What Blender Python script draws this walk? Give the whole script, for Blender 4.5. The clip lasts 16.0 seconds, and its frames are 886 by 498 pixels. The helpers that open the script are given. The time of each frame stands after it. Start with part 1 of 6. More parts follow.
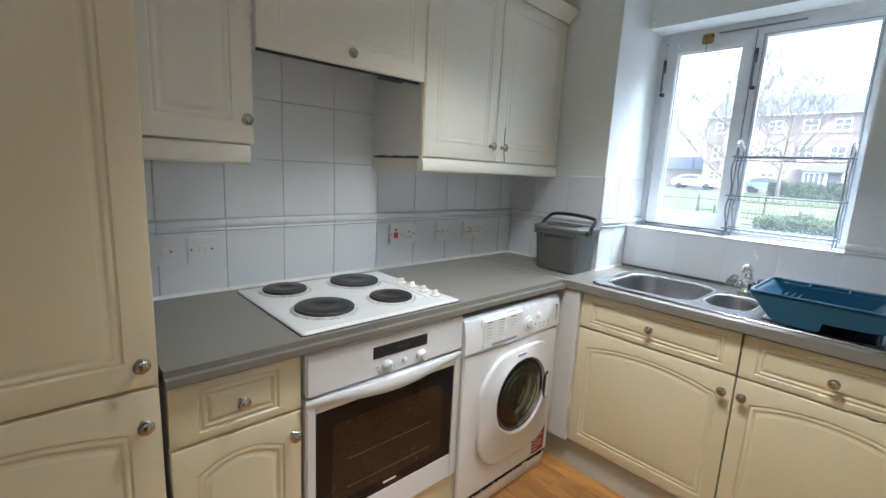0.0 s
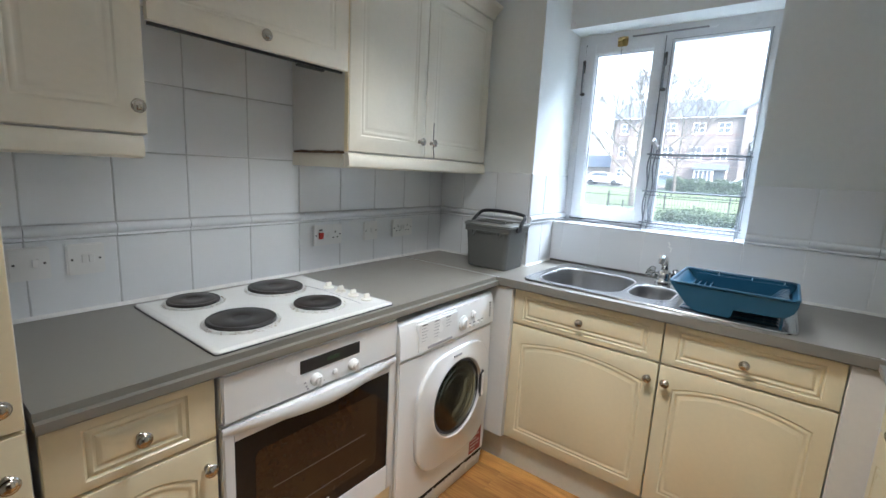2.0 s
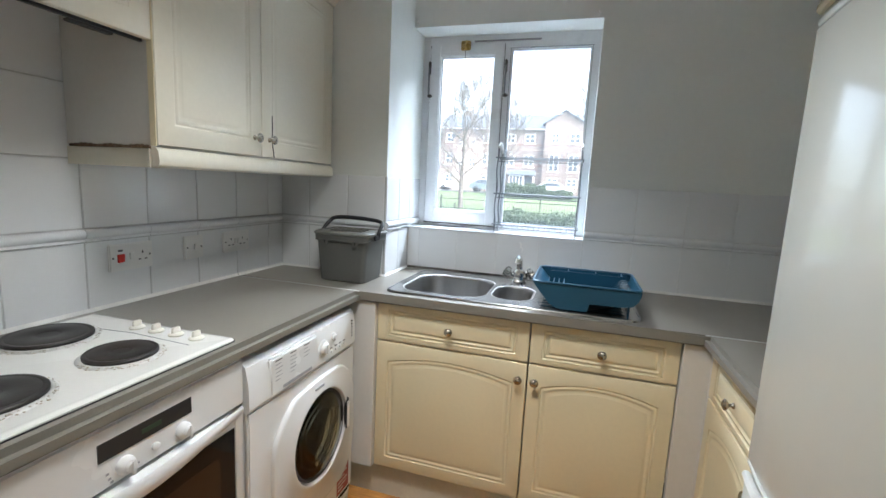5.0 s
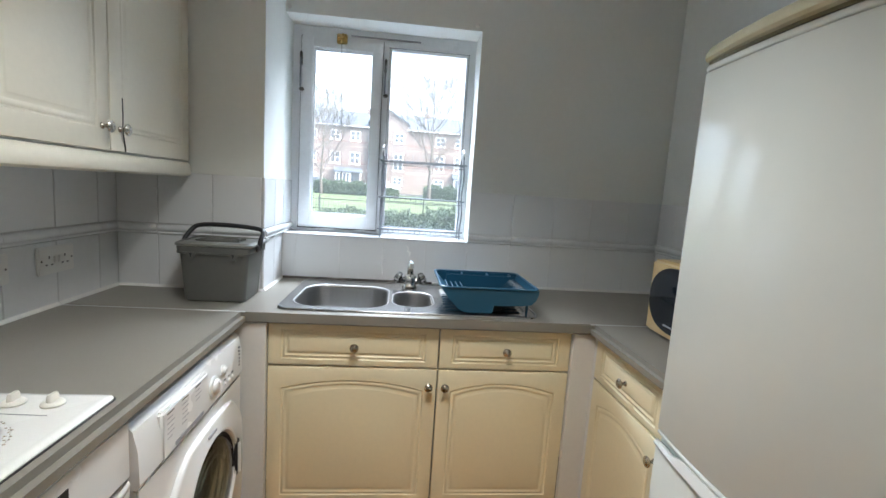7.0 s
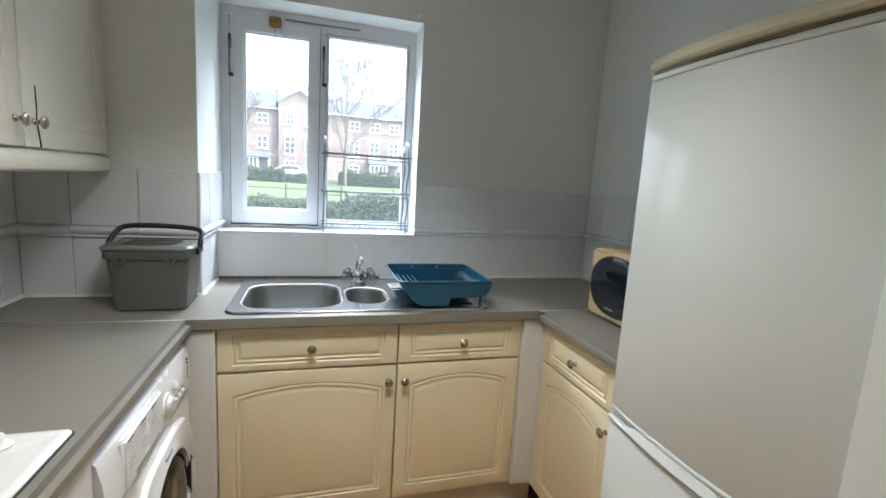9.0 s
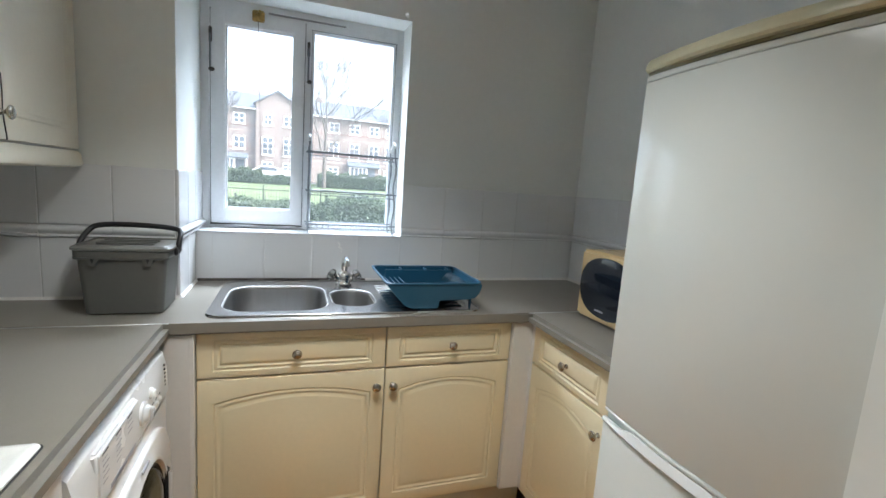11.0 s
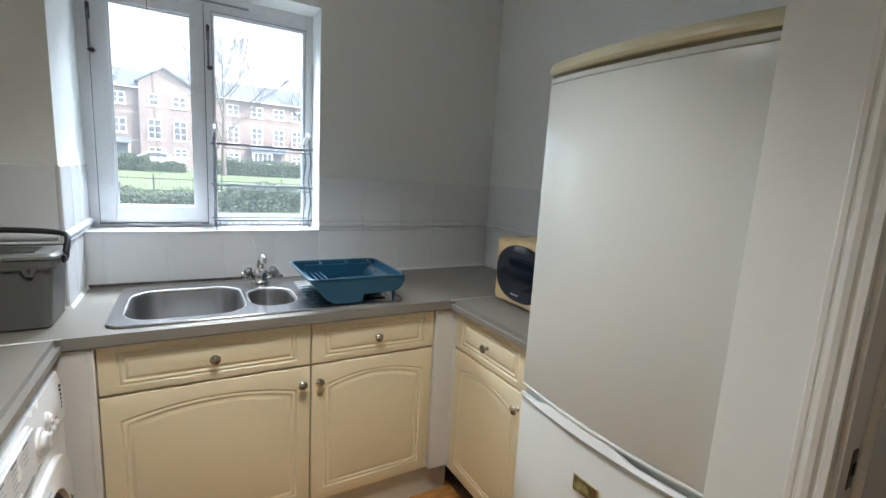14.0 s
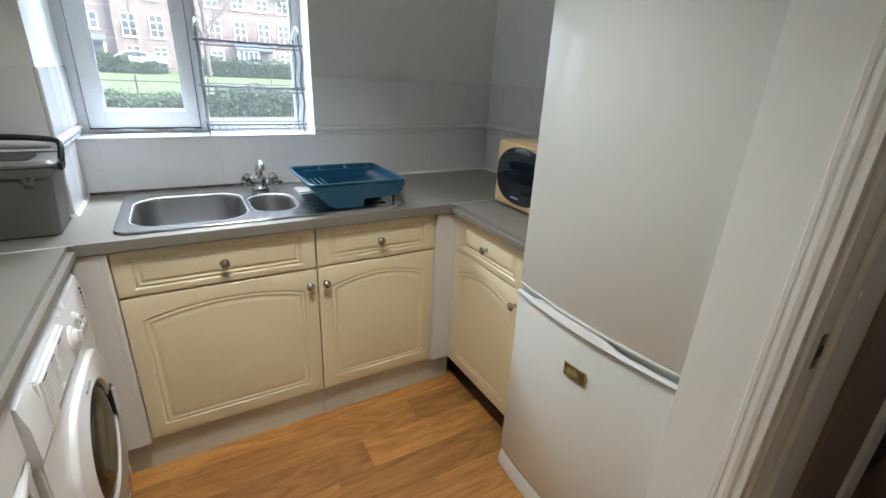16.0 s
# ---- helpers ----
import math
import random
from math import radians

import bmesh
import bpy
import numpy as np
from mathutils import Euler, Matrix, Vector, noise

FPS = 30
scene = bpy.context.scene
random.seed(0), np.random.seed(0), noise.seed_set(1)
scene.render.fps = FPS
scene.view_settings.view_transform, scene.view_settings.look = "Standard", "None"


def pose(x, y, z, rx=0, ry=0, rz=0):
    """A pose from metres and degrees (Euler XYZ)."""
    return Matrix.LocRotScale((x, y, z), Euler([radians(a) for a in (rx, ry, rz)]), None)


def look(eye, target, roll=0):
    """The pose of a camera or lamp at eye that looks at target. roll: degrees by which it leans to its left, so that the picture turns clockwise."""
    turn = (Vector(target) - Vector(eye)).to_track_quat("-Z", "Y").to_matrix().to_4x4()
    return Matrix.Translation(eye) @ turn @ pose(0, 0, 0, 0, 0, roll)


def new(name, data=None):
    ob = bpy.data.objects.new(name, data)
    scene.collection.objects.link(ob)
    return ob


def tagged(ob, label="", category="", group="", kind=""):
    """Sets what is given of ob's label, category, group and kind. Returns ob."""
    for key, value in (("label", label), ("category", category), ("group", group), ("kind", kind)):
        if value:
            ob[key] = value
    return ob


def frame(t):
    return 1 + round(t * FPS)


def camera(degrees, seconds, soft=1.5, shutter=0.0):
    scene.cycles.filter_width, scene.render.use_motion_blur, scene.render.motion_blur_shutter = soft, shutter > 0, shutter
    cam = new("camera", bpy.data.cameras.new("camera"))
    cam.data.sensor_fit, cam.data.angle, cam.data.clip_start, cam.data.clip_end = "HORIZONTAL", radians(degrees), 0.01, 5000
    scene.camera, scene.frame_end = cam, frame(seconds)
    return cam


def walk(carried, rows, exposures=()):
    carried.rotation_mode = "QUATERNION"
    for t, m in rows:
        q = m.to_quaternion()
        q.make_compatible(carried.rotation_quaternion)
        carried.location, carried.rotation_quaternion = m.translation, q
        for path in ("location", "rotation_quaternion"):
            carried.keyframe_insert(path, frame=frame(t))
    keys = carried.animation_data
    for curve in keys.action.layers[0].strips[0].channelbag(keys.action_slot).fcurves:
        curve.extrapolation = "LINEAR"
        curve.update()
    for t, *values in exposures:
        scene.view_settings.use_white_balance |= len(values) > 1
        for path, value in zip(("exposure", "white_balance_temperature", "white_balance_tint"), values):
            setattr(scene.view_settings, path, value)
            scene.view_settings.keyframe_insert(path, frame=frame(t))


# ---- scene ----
cam = camera(89.9, 16.0)
PATH = [
    (0, (-2.331, -1.633, 1.37), (-0.989, -0.193, 1.017), 2.9),
    (0.5, (-2.312, -1.617, 1.368), (-0.89, -0.256, 1.016), 3.2),
    (1, (-2.301, -1.598, 1.368), (-0.827, -0.292, 1.017), 3.1),
    (1.5, (-2.298, -1.583, 1.362), (-0.78, -0.328, 1.015), 3.1),
    (2, (-2.29, -1.566, 1.365), (-0.725, -0.37, 1.017), 3.0),
    (2.5, (-2.275, -1.549, 1.365), (-0.663, -0.419, 1.013), 3.1),
    (3, (-2.256, -1.536, 1.363), (-0.591, -0.484, 1.013), 3.1),
    (3.5, (-2.223, -1.502, 1.348), (-0.48, -0.577, 1.019), 3.2),
    (6, (-2.165, -1.288, 1.352), (-0.198, -1.047, 1.079), 3.0),
    (6.5, (-2.162, -1.198, 1.348), (-0.179, -1.18, 1.087), 3.4),
    (7, (-2.137, -1.113, 1.364), (-0.164, -1.309, 1.107), 3.8),
    (7.5, (-2.127, -1.06, 1.374), (-0.175, -1.405, 1.105), 3.6),
    (8, (-2.133, -1.026, 1.381), (-0.203, -1.463, 1.089), 3.4),
    (8.5, (-2.143, -0.987, 1.385), (-0.237, -1.51, 1.084), 3.4),
    (9, (-2.122, -0.971, 1.393), (-0.225, -1.531, 1.093), 3.5),
    (11.3, (-2.083, -0.945, 1.376), (-0.226, -1.634, 1.105), 4.3),
    (11.5, (-2.089, -0.948, 1.374), (-0.247, -1.682, 1.111), 4.5),
    (12, (-2.086, -0.938, 1.378), (-0.281, -1.756, 1.11), 4.5),
    (12.5, (-2.09, -0.938, 1.388), (-0.308, -1.803, 1.112), 3.9),
    (13, (-2.089, -0.927, 1.388), (-0.339, -1.852, 1.105), 3.6),
    (13.5, (-2.096, -0.917, 1.398), (-0.375, -1.891, 1.099), 3.5),
    (14, (-2.102, -0.911, 1.408), (-0.395, -1.901, 1.087), 3.4),
    (14.5, (-2.109, -0.909, 1.406), (-0.413, -1.91, 1.06), 3.5),
    (15, (-2.108, -0.901, 1.407), (-0.449, -1.905, 0.917), 3.5),
    (15.5, (-2.112, -0.905, 1.405), (-0.488, -1.88, 0.762), 3.4),
    (16, (-2.113, -0.905, 1.404), (-0.512, -1.858, 0.676), 2.9),
]
walk(cam, [(t, look(eye, target, roll)) for t, eye, target, roll in PATH], exposures=((0.0, 2.66, 5850, 10), (3.5, 2.64, 5950, 10), (6.0, 2.53, 6200, 10), (16.0, 2.46, 6200, 10)))

# ---- world, sun, large lights ----
world = bpy.data.worlds.new("overcast_sky")
scene.world = world
world.use_nodes = True
wn = world.node_tree
wn.nodes.clear()
w_out = wn.nodes.new("ShaderNodeOutputWorld")
w_bg = wn.nodes.new("ShaderNodeBackground")
w_sky = wn.nodes.new("ShaderNodeTexSky")
w_hsv = wn.nodes.new("ShaderNodeHueSaturation")
w_sky.sky_type, w_sky.sun_disc = "NISHITA", False
w_sky.sun_elevation, w_sky.sun_rotation = radians(38), radians(212)
w_sky.dust_density, w_sky.air_density = 4.0, 1.2
w_hsv.inputs["Saturation"].default_value = 0.6
w_bg.inputs["Strength"].default_value = 0.15
wn.links.new(w_sky.outputs["Color"], w_hsv.inputs["Color"])
wn.links.new(w_hsv.outputs["Color"], w_bg.inputs["Color"])
wn.links.new(w_bg.outputs[0], w_out.inputs[0])

sun = new("sun", bpy.data.lights.new("sun", "SUN"))
sun.data.energy, sun.data.angle, sun.data.color = 0.7, radians(20), (1.0, 0.97, 0.93)
sun.rotation_euler = (radians(52), 0, radians(-32))

LAMP = (-1.35, -1.06, 2.37)
lamp = new("ceiling_lamp_glow", bpy.data.lights.new("ceiling_lamp_glow", "AREA"))
lamp.data.shape, lamp.data.size, lamp.data.energy, lamp.data.color = "DISK", 0.34, 1.68, (1.0, 0.995, 0.94)
lamp.data.spread = radians(106)
lamp.location = (LAMP[0], LAMP[1], 2.285)
lamp.rotation_euler = (0, radians(-6), 0)

# added lamp above the window's head, boosting sky let in by the narrow opening
sky_lamp = new("window_sky_light", bpy.data.lights.new("window_sky_light", "AREA"))
sky_lamp.data.shape, sky_lamp.data.size, sky_lamp.data.size_y, sky_lamp.data.energy, sky_lamp.data.color = "RECTANGLE", 1.3, 0.9, 66.0, (0.80, 0.90, 1.0)
sky_lamp.matrix_world = look((0.95, -1.0, 2.95), (-0.35, -1.0, 1.15))

# added area light in the next room, brightening the kitchen through the doorway
hall_fill = new("hall_lamp_glow", bpy.data.lights.new("hall_lamp_glow", "AREA"))
hall_fill.data.shape, hall_fill.data.size, hall_fill.data.energy, hall_fill.data.color = "DISK", 0.9, 0.7, (1.0, 0.95, 0.88)
hall_fill.matrix_world = look((-2.30, -2.75, 2.20), (-1.75, -0.6, 0.55))



# ---- materials ----
def rgb(c):
    return (c[0], c[1], c[2], 1.0)


def material(name, colour, rough=0.5, metal=0.0, vary=0.06, scale=8.0, grain=60.0, bump=0.0, bump_scale=120.0,
             coat=0.0, random_tint=0.0, second=None, second_amount=0.35, stretch=(1, 1, 1), rough_vary=0.08, spec=0.5):
    """Painted, plastic, metal or plaster surface: two scales of variation in colour, a varied gloss and a fine relief."""
    m = bpy.data.materials.new(name)
    m.use_nodes = True
    nt = m.node_tree
    b = nt.nodes["Principled BSDF"]
    tc = nt.nodes.new("ShaderNodeTexCoord")
    mp = nt.nodes.new("ShaderNodeMapping")
    mp.inputs["Scale"].default_value = stretch
    nt.links.new(tc.outputs["Object"], mp.inputs["Vector"])
    big = nt.nodes.new("ShaderNodeTexNoise")
    big.inputs["Scale"].default_value, big.inputs["Detail"].default_value = scale, 4
    fine = nt.nodes.new("ShaderNodeTexNoise")
    fine.inputs["Scale"].default_value, fine.inputs["Detail"].default_value = grain, 3
    for n in (big, fine):
        nt.links.new(mp.outputs[0], n.inputs["Vector"])
    add = nt.nodes.new("ShaderNodeMath")
    add.operation = "ADD"
    nt.links.new(big.outputs["Fac"], add.inputs[0])
    nt.links.new(fine.outputs["Fac"], add.inputs[1])
    ramp = nt.nodes.new("ShaderNodeMapRange")
    ramp.inputs["From Min"].default_value, ramp.inputs["From Max"].default_value = 0.6, 1.4
    ramp.inputs["To Min"].default_value, ramp.inputs["To Max"].default_value = 1 - vary, 1 + vary
    nt.links.new(add.outputs[0], ramp.inputs["Value"])
    last = ramp.outputs["Result"]
    if random_tint:
        info = nt.nodes.new("ShaderNodeObjectInfo")
        rr = nt.nodes.new("ShaderNodeMapRange")
        rr.inputs["To Min"].default_value, rr.inputs["To Max"].default_value = 1 - random_tint, 1 + random_tint
        nt.links.new(info.outputs["Random"], rr.inputs["Value"])
        mul = nt.nodes.new("ShaderNodeMath")
        mul.operation = "MULTIPLY"
        nt.links.new(last, mul.inputs[0])
        nt.links.new(rr.outputs["Result"], mul.inputs[1])
        last = mul.outputs[0]
    if second:
        mixc = nt.nodes.new("ShaderNodeMix")
        mixc.data_type = "RGBA"
        mixc.inputs["A"].default_value, mixc.inputs["B"].default_value = rgb(colour), rgb(second)
        blot = nt.nodes.new("ShaderNodeTexNoise")
        blot.inputs["Scale"].default_value, blot.inputs["Detail"].default_value = scale * 0.6, 6
        nt.links.new(mp.outputs[0], blot.inputs["Vector"])
        br = nt.nodes.new("ShaderNodeMapRange")
        br.inputs["From Min"].default_value, br.inputs["From Max"].default_value = 0.5, 0.75
        br.inputs["To Max"].default_value = second_amount
        nt.links.new(blot.outputs["Fac"], br.inputs["Value"])
        nt.links.new(br.outputs["Result"], mixc.inputs["Factor"])
        base = mixc.outputs["Result"]
    else:
        c = nt.nodes.new("ShaderNodeRGB")
        c.outputs[0].default_value = rgb(colour)
        base = c.outputs[0]
    vm = nt.nodes.new("ShaderNodeVectorMath")
    vm.operation = "SCALE"
    nt.links.new(base, vm.inputs[0])
    nt.links.new(last, vm.inputs["Scale"])
    nt.links.new(vm.outputs[0], b.inputs["Base Color"])
    rv = nt.nodes.new("ShaderNodeMapRange")
    rv.inputs["To Min"].default_value, rv.inputs["To Max"].default_value = max(rough - rough_vary, 0.02), min(rough + rough_vary, 1)
    nt.links.new(big.outputs["Fac"], rv.inputs["Value"])
    nt.links.new(rv.outputs["Result"], b.inputs["Roughness"])
    b.inputs["Metallic"].default_value = metal
    b.inputs["Coat Weight"].default_value = coat
    b.inputs["Specular IOR Level"].default_value = spec
    if bump:
        bn = nt.nodes.new("ShaderNodeTexNoise")
        bn.inputs["Scale"].default_value, bn.inputs["Detail"].default_value = bump_scale, 4
        nt.links.new(mp.outputs[0], bn.inputs["Vector"])
        bp = nt.nodes.new("ShaderNodeBump")
        bp.inputs["Strength"].default_value, bp.inputs["Distance"].default_value = bump, 0.002
        nt.links.new(bn.outputs["Fac"], bp.inputs["Height"])
        nt.links.new(bp.outputs[0], b.inputs["Normal"])
    return m


def glass_material(name, colour=(0.97, 0.98, 0.98), rough=0.0, tint=1.0, haze=0.0):
    m = bpy.data.materials.new(name)
    m.use_nodes = True
    nt = m.node_tree
    nt.nodes.clear()
    out = nt.nodes.new("ShaderNodeOutputMaterial")
    mix = nt.nodes.new("ShaderNodeMixShader")
    tr = nt.nodes.new("ShaderNodeBsdfTransparent")
    gl = nt.nodes.new("ShaderNodeBsdfGlossy")
    fr = nt.nodes.new("ShaderNodeFresnel")
    fr.inputs["IOR"].default_value = 1.45
    tr.inputs["Color"].default_value = (colour[0] * tint, colour[1] * tint, colour[2] * tint, 1)
    gl.inputs["Roughness"].default_value = rough
    nt.links.new(fr.outputs[0], mix.inputs[0])
    nt.links.new(tr.outputs[0], mix.inputs[1])
    nt.links.new(gl.outputs[0], mix.inputs[2])
    last = mix.outputs[0]
    # translucent veil in the glass imitates glare haze over the bright view outside
    if haze:
        veil, veil_mix = nt.nodes.new("ShaderNodeBsdfTranslucent"), nt.nodes.new("ShaderNodeMixShader")
        veil.inputs["Color"].default_value = (0.85, 0.92, 1.0, 1)
        noise, amount = nt.nodes.new("ShaderNodeTexNoise"), nt.nodes.new("ShaderNodeMapRange")
        noise.inputs["Scale"].default_value = 3.0
        amount.inputs["To Min"].default_value, amount.inputs["To Max"].default_value = haze * 0.8, haze * 1.2
        nt.links.new(noise.outputs["Fac"], amount.inputs["Value"])
        nt.links.new(amount.outputs["Result"], veil_mix.inputs[0])
        nt.links.new(last, veil_mix.inputs[1])
        nt.links.new(veil.outputs[0], veil_mix.inputs[2])
        last = veil_mix.outputs[0]
    nt.links.new(last, out.inputs[0])
    return m


def wood_material():
    """Oak-look vinyl plank: rings stretched along the plank, each plank shifted and tinted by its own random value."""
    m = bpy.data.materials.new("oak_vinyl")
    m.use_nodes = True
    nt = m.node_tree
    b = nt.nodes["Principled BSDF"]
    tc = nt.nodes.new("ShaderNodeTexCoord")
    info = nt.nodes.new("ShaderNodeObjectInfo")
    shift = nt.nodes.new("ShaderNodeVectorMath")
    shift.operation = "MULTIPLY_ADD"
    comb = nt.nodes.new("ShaderNodeCombineXYZ")
    for k in range(3):
        nt.links.new(info.outputs["Random"], comb.inputs[k])
    shift.inputs[1].default_value = (7.0, 23.0, 11.0)
    nt.links.new(comb.outputs[0], shift.inputs[0])
    nt.links.new(tc.outputs["Object"], shift.inputs[2])
    mp = nt.nodes.new("ShaderNodeMapping")
    mp.inputs["Scale"].default_value = (6.0, 1.5, 1.0)
    nt.links.new(shift.outputs[0], mp.inputs["Vector"])
    warp = nt.nodes.new("ShaderNodeTexNoise")
    warp.inputs["Scale"].default_value, warp.inputs["Detail"].default_value, warp.inputs["Distortion"].default_value = 1.0, 3, 0.7
    nt.links.new(mp.outputs[0], warp.inputs["Vector"])
    rings = nt.nodes.new("ShaderNodeMath")
    rings.operation = "MULTIPLY"
    rings.inputs[1].default_value = 7.0
    nt.links.new(warp.outputs["Fac"], rings.inputs[0])
    frac = nt.nodes.new("ShaderNodeMath")
    frac.operation = "PINGPONG"
    frac.inputs[1].default_value = 0.5
    nt.links.new(rings.outputs[0], frac.inputs[0])
    fib = nt.nodes.new("ShaderNodeTexNoise")
    fib.inputs["Scale"].default_value, fib.inputs["Detail"].default_value = 30.0, 5
    mp2 = nt.nodes.new("ShaderNodeMapping")
    mp2.inputs["Scale"].default_value = (7.0, 0.22, 1.0)
    nt.links.new(shift.outputs[0], mp2.inputs["Vector"])
    nt.links.new(mp2.outputs[0], fib.inputs["Vector"])
    add = nt.nodes.new("ShaderNodeMath")
    add.operation = "MULTIPLY_ADD"
    add.inputs[1].default_value = 0.62
    nt.links.new(frac.outputs[0], add.inputs[0])
    nt.links.new(fib.outputs["Fac"], add.inputs[2])
    ramp = nt.nodes.new("ShaderNodeValToRGB")
    ramp.color_ramp.elements[0].position, ramp.color_ramp.elements[0].color = 0.14, WOOD_DARK
    ramp.color_ramp.elements[1].position, ramp.color_ramp.elements[1].color = 0.98, WOOD_LIGHT
    nt.links.new(add.outputs[0], ramp.inputs[0])
    rr = nt.nodes.new("ShaderNodeMapRange")
    rr.inputs["To Min"].default_value, rr.inputs["To Max"].default_value = 0.74, 1.26
    nt.links.new(info.outputs["Random"], rr.inputs["Value"])
    vm = nt.nodes.new("ShaderNodeVectorMath")
    vm.operation = "SCALE"
    nt.links.new(ramp.outputs[0], vm.inputs[0])
    nt.links.new(rr.outputs["Result"], vm.inputs["Scale"])
    nt.links.new(vm.outputs[0], b.inputs["Base Color"])
    b.inputs["Roughness"].default_value = 0.6
    bp = nt.nodes.new("ShaderNodeBump")
    bp.inputs["Strength"].default_value, bp.inputs["Distance"].default_value = 0.15, 0.001
    nt.links.new(fib.outputs["Fac"], bp.inputs["Height"])
    nt.links.new(bp.outputs[0], b.inputs["Normal"])
    return m


def brick_material(name, c1, c2, mortar, width=0.225, height=0.075):
    m = bpy.data.materials.new(name)
    m.use_nodes = True
    nt = m.node_tree
    b = nt.nodes["Principled BSDF"]
    tc = nt.nodes.new("ShaderNodeTexCoord")
    sep = nt.nodes.new("ShaderNodeSeparateXYZ")
    nt.links.new(tc.outputs["Object"], sep.inputs[0])
    add = nt.nodes.new("ShaderNodeMath")
    add.operation = "ADD"
    nt.links.new(sep.outputs[0], add.inputs[0])
    nt.links.new(sep.outputs[1], add.inputs[1])
    comb = nt.nodes.new("ShaderNodeCombineXYZ")
    nt.links.new(add.outputs[0], comb.inputs[0])
    nt.links.new(sep.outputs[2], comb.inputs[1])
    bt = nt.nodes.new("ShaderNodeTexBrick")
    bt.inputs["Scale"].default_value = 1.0
    bt.inputs["Brick Width"].default_value, bt.inputs["Row Height"].default_value = width, height
    bt.inputs["Mortar Size"].default_value = 0.008
    bt.inputs["Color1"].default_value, bt.inputs["Color2"].default_value, bt.inputs["Mortar"].default_value = rgb(c1), rgb(c2), rgb(mortar)
    nt.links.new(comb.outputs[0], bt.inputs["Vector"])
    nz = nt.nodes.new("ShaderNodeTexNoise")
    nz.inputs["Scale"].default_value, nz.inputs["Detail"].default_value = 0.7, 6
    nt.links.new(tc.outputs["Object"], nz.inputs["Vector"])
    mr = nt.nodes.new("ShaderNodeMapRange")
    mr.inputs["To Min"].default_value, mr.inputs["To Max"].default_value = 0.75, 1.25
    nt.links.new(nz.outputs["Fac"], mr.inputs["Value"])
    vm = nt.nodes.new("ShaderNodeVectorMath")
    vm.operation = "SCALE"
    nt.links.new(bt.outputs["Color"], vm.inputs[0])
    nt.links.new(mr.outputs["Result"], vm.inputs["Scale"])
    nt.links.new(vm.outputs[0], b.inputs["Base Color"])
    b.inputs["Roughness"].default_value = 0.9
    return m


def leaf_material(name, c1, c2):
    m = bpy.data.materials.new(name)
    m.use_nodes = True
    nt = m.node_tree
    b = nt.nodes["Principled BSDF"]
    geo = nt.nodes.new("ShaderNodeNewGeometry")
    ramp = nt.nodes.new("ShaderNodeValToRGB")
    ramp.color_ramp.elements[0].color, ramp.color_ramp.elements[1].color = rgb(c1), rgb(c2)
    nt.links.new(geo.outputs["Random Per Island"], ramp.inputs[0])
    nt.links.new(ramp.outputs[0], b.inputs["Base Color"])
    b.inputs["Roughness"].default_value = 0.55
    return m


WOOD_DARK, WOOD_LIGHT = (0.24, 0.082, 0.016, 1), (0.62, 0.31, 0.085, 1)
CREAM = material("cream_vinyl_wrap", (0.80, 0.70, 0.475), 0.36, vary=0.03, scale=2.5, bump=0.04, bump_scale=300, random_tint=0.02)
# the cream wrap again, paler: window daylight on the wall cabinets is in the colour
CREAM_DAYLIT = material("daylit_cream_vinyl_wrap", (0.80, 0.757, 0.635), 0.38, vary=0.03, scale=2.5, bump=0.04, bump_scale=300, random_tint=0.015)
CARCASS = material("white_carcass_board", (0.74, 0.72, 0.68), 0.45, vary=0.03, scale=3)
PLINTH = material("grey_cream_plinth_board", (0.61, 0.605, 0.53), 0.5, vary=0.06, scale=5, second=(0.42, 0.37, 0.32))
WORKTOP = material("grey_laminate", (0.235, 0.217, 0.185), 0.34, vary=0.08, scale=14, grain=420, bump=0.08, bump_scale=600)
TILE = material("white_glazed_tile", (0.80, 0.81, 0.82), 0.10, vary=0.012, scale=4, bump=0.05, bump_scale=14, random_tint=0.015, rough_vary=0.04)
GROUT = material("grey_grout", (0.55, 0.55, 0.55), 0.85, vary=0.15, scale=12)
GROUT_PALE = material("pale_grout", (0.77, 0.775, 0.775), 0.85, vary=0.08, scale=12)
SILICONE = material("white_sealant", (0.80, 0.79, 0.76), 0.4, vary=0.06, scale=20, bump=0.3, bump_scale=60)
DIRTY_SILICONE = material("blackened_sealant", (0.045, 0.038, 0.032), 0.7, vary=0.4, scale=25, second=(0.35, 0.31, 0.26), second_amount=0.4)
WALL = material("white_wall_paint", (0.82, 0.84, 0.81), 0.6, vary=0.02, scale=2.0, grain=40, bump=0.12, bump_scale=110)
CEIL = material("white_ceiling_paint", (0.87, 0.87, 0.85), 0.8, vary=0.02, bump=0.1)
GLOSS = material("white_gloss_woodwork", (0.80, 0.79, 0.75), 0.25, vary=0.025, scale=6, bump=0.05, bump_scale=60)
FRAME = material("white_window_paint", (0.84, 0.86, 0.88), 0.3, vary=0.04, scale=9, bump=0.08, bump_scale=80)
ENAMEL = material("white_enamel", (0.80, 0.79, 0.76), 0.18, vary=0.02, scale=5, second=(0.62, 0.56, 0.46), second_amount=0.18)
APPLIANCE = material("white_appliance_paint", (0.80, 0.80, 0.79), 0.25, vary=0.012, scale=3, bump=0.02, bump_scale=200)
FRIDGE = material("white_fridge_paint", (0.71, 0.73, 0.695), 0.10, vary=0.008, scale=1.5, bump=0.05, bump_scale=260, rough_vary=0.0)
YELLOWED = material("yellowed_plastic", (0.64, 0.60, 0.42), 0.18, vary=0.05, scale=5)
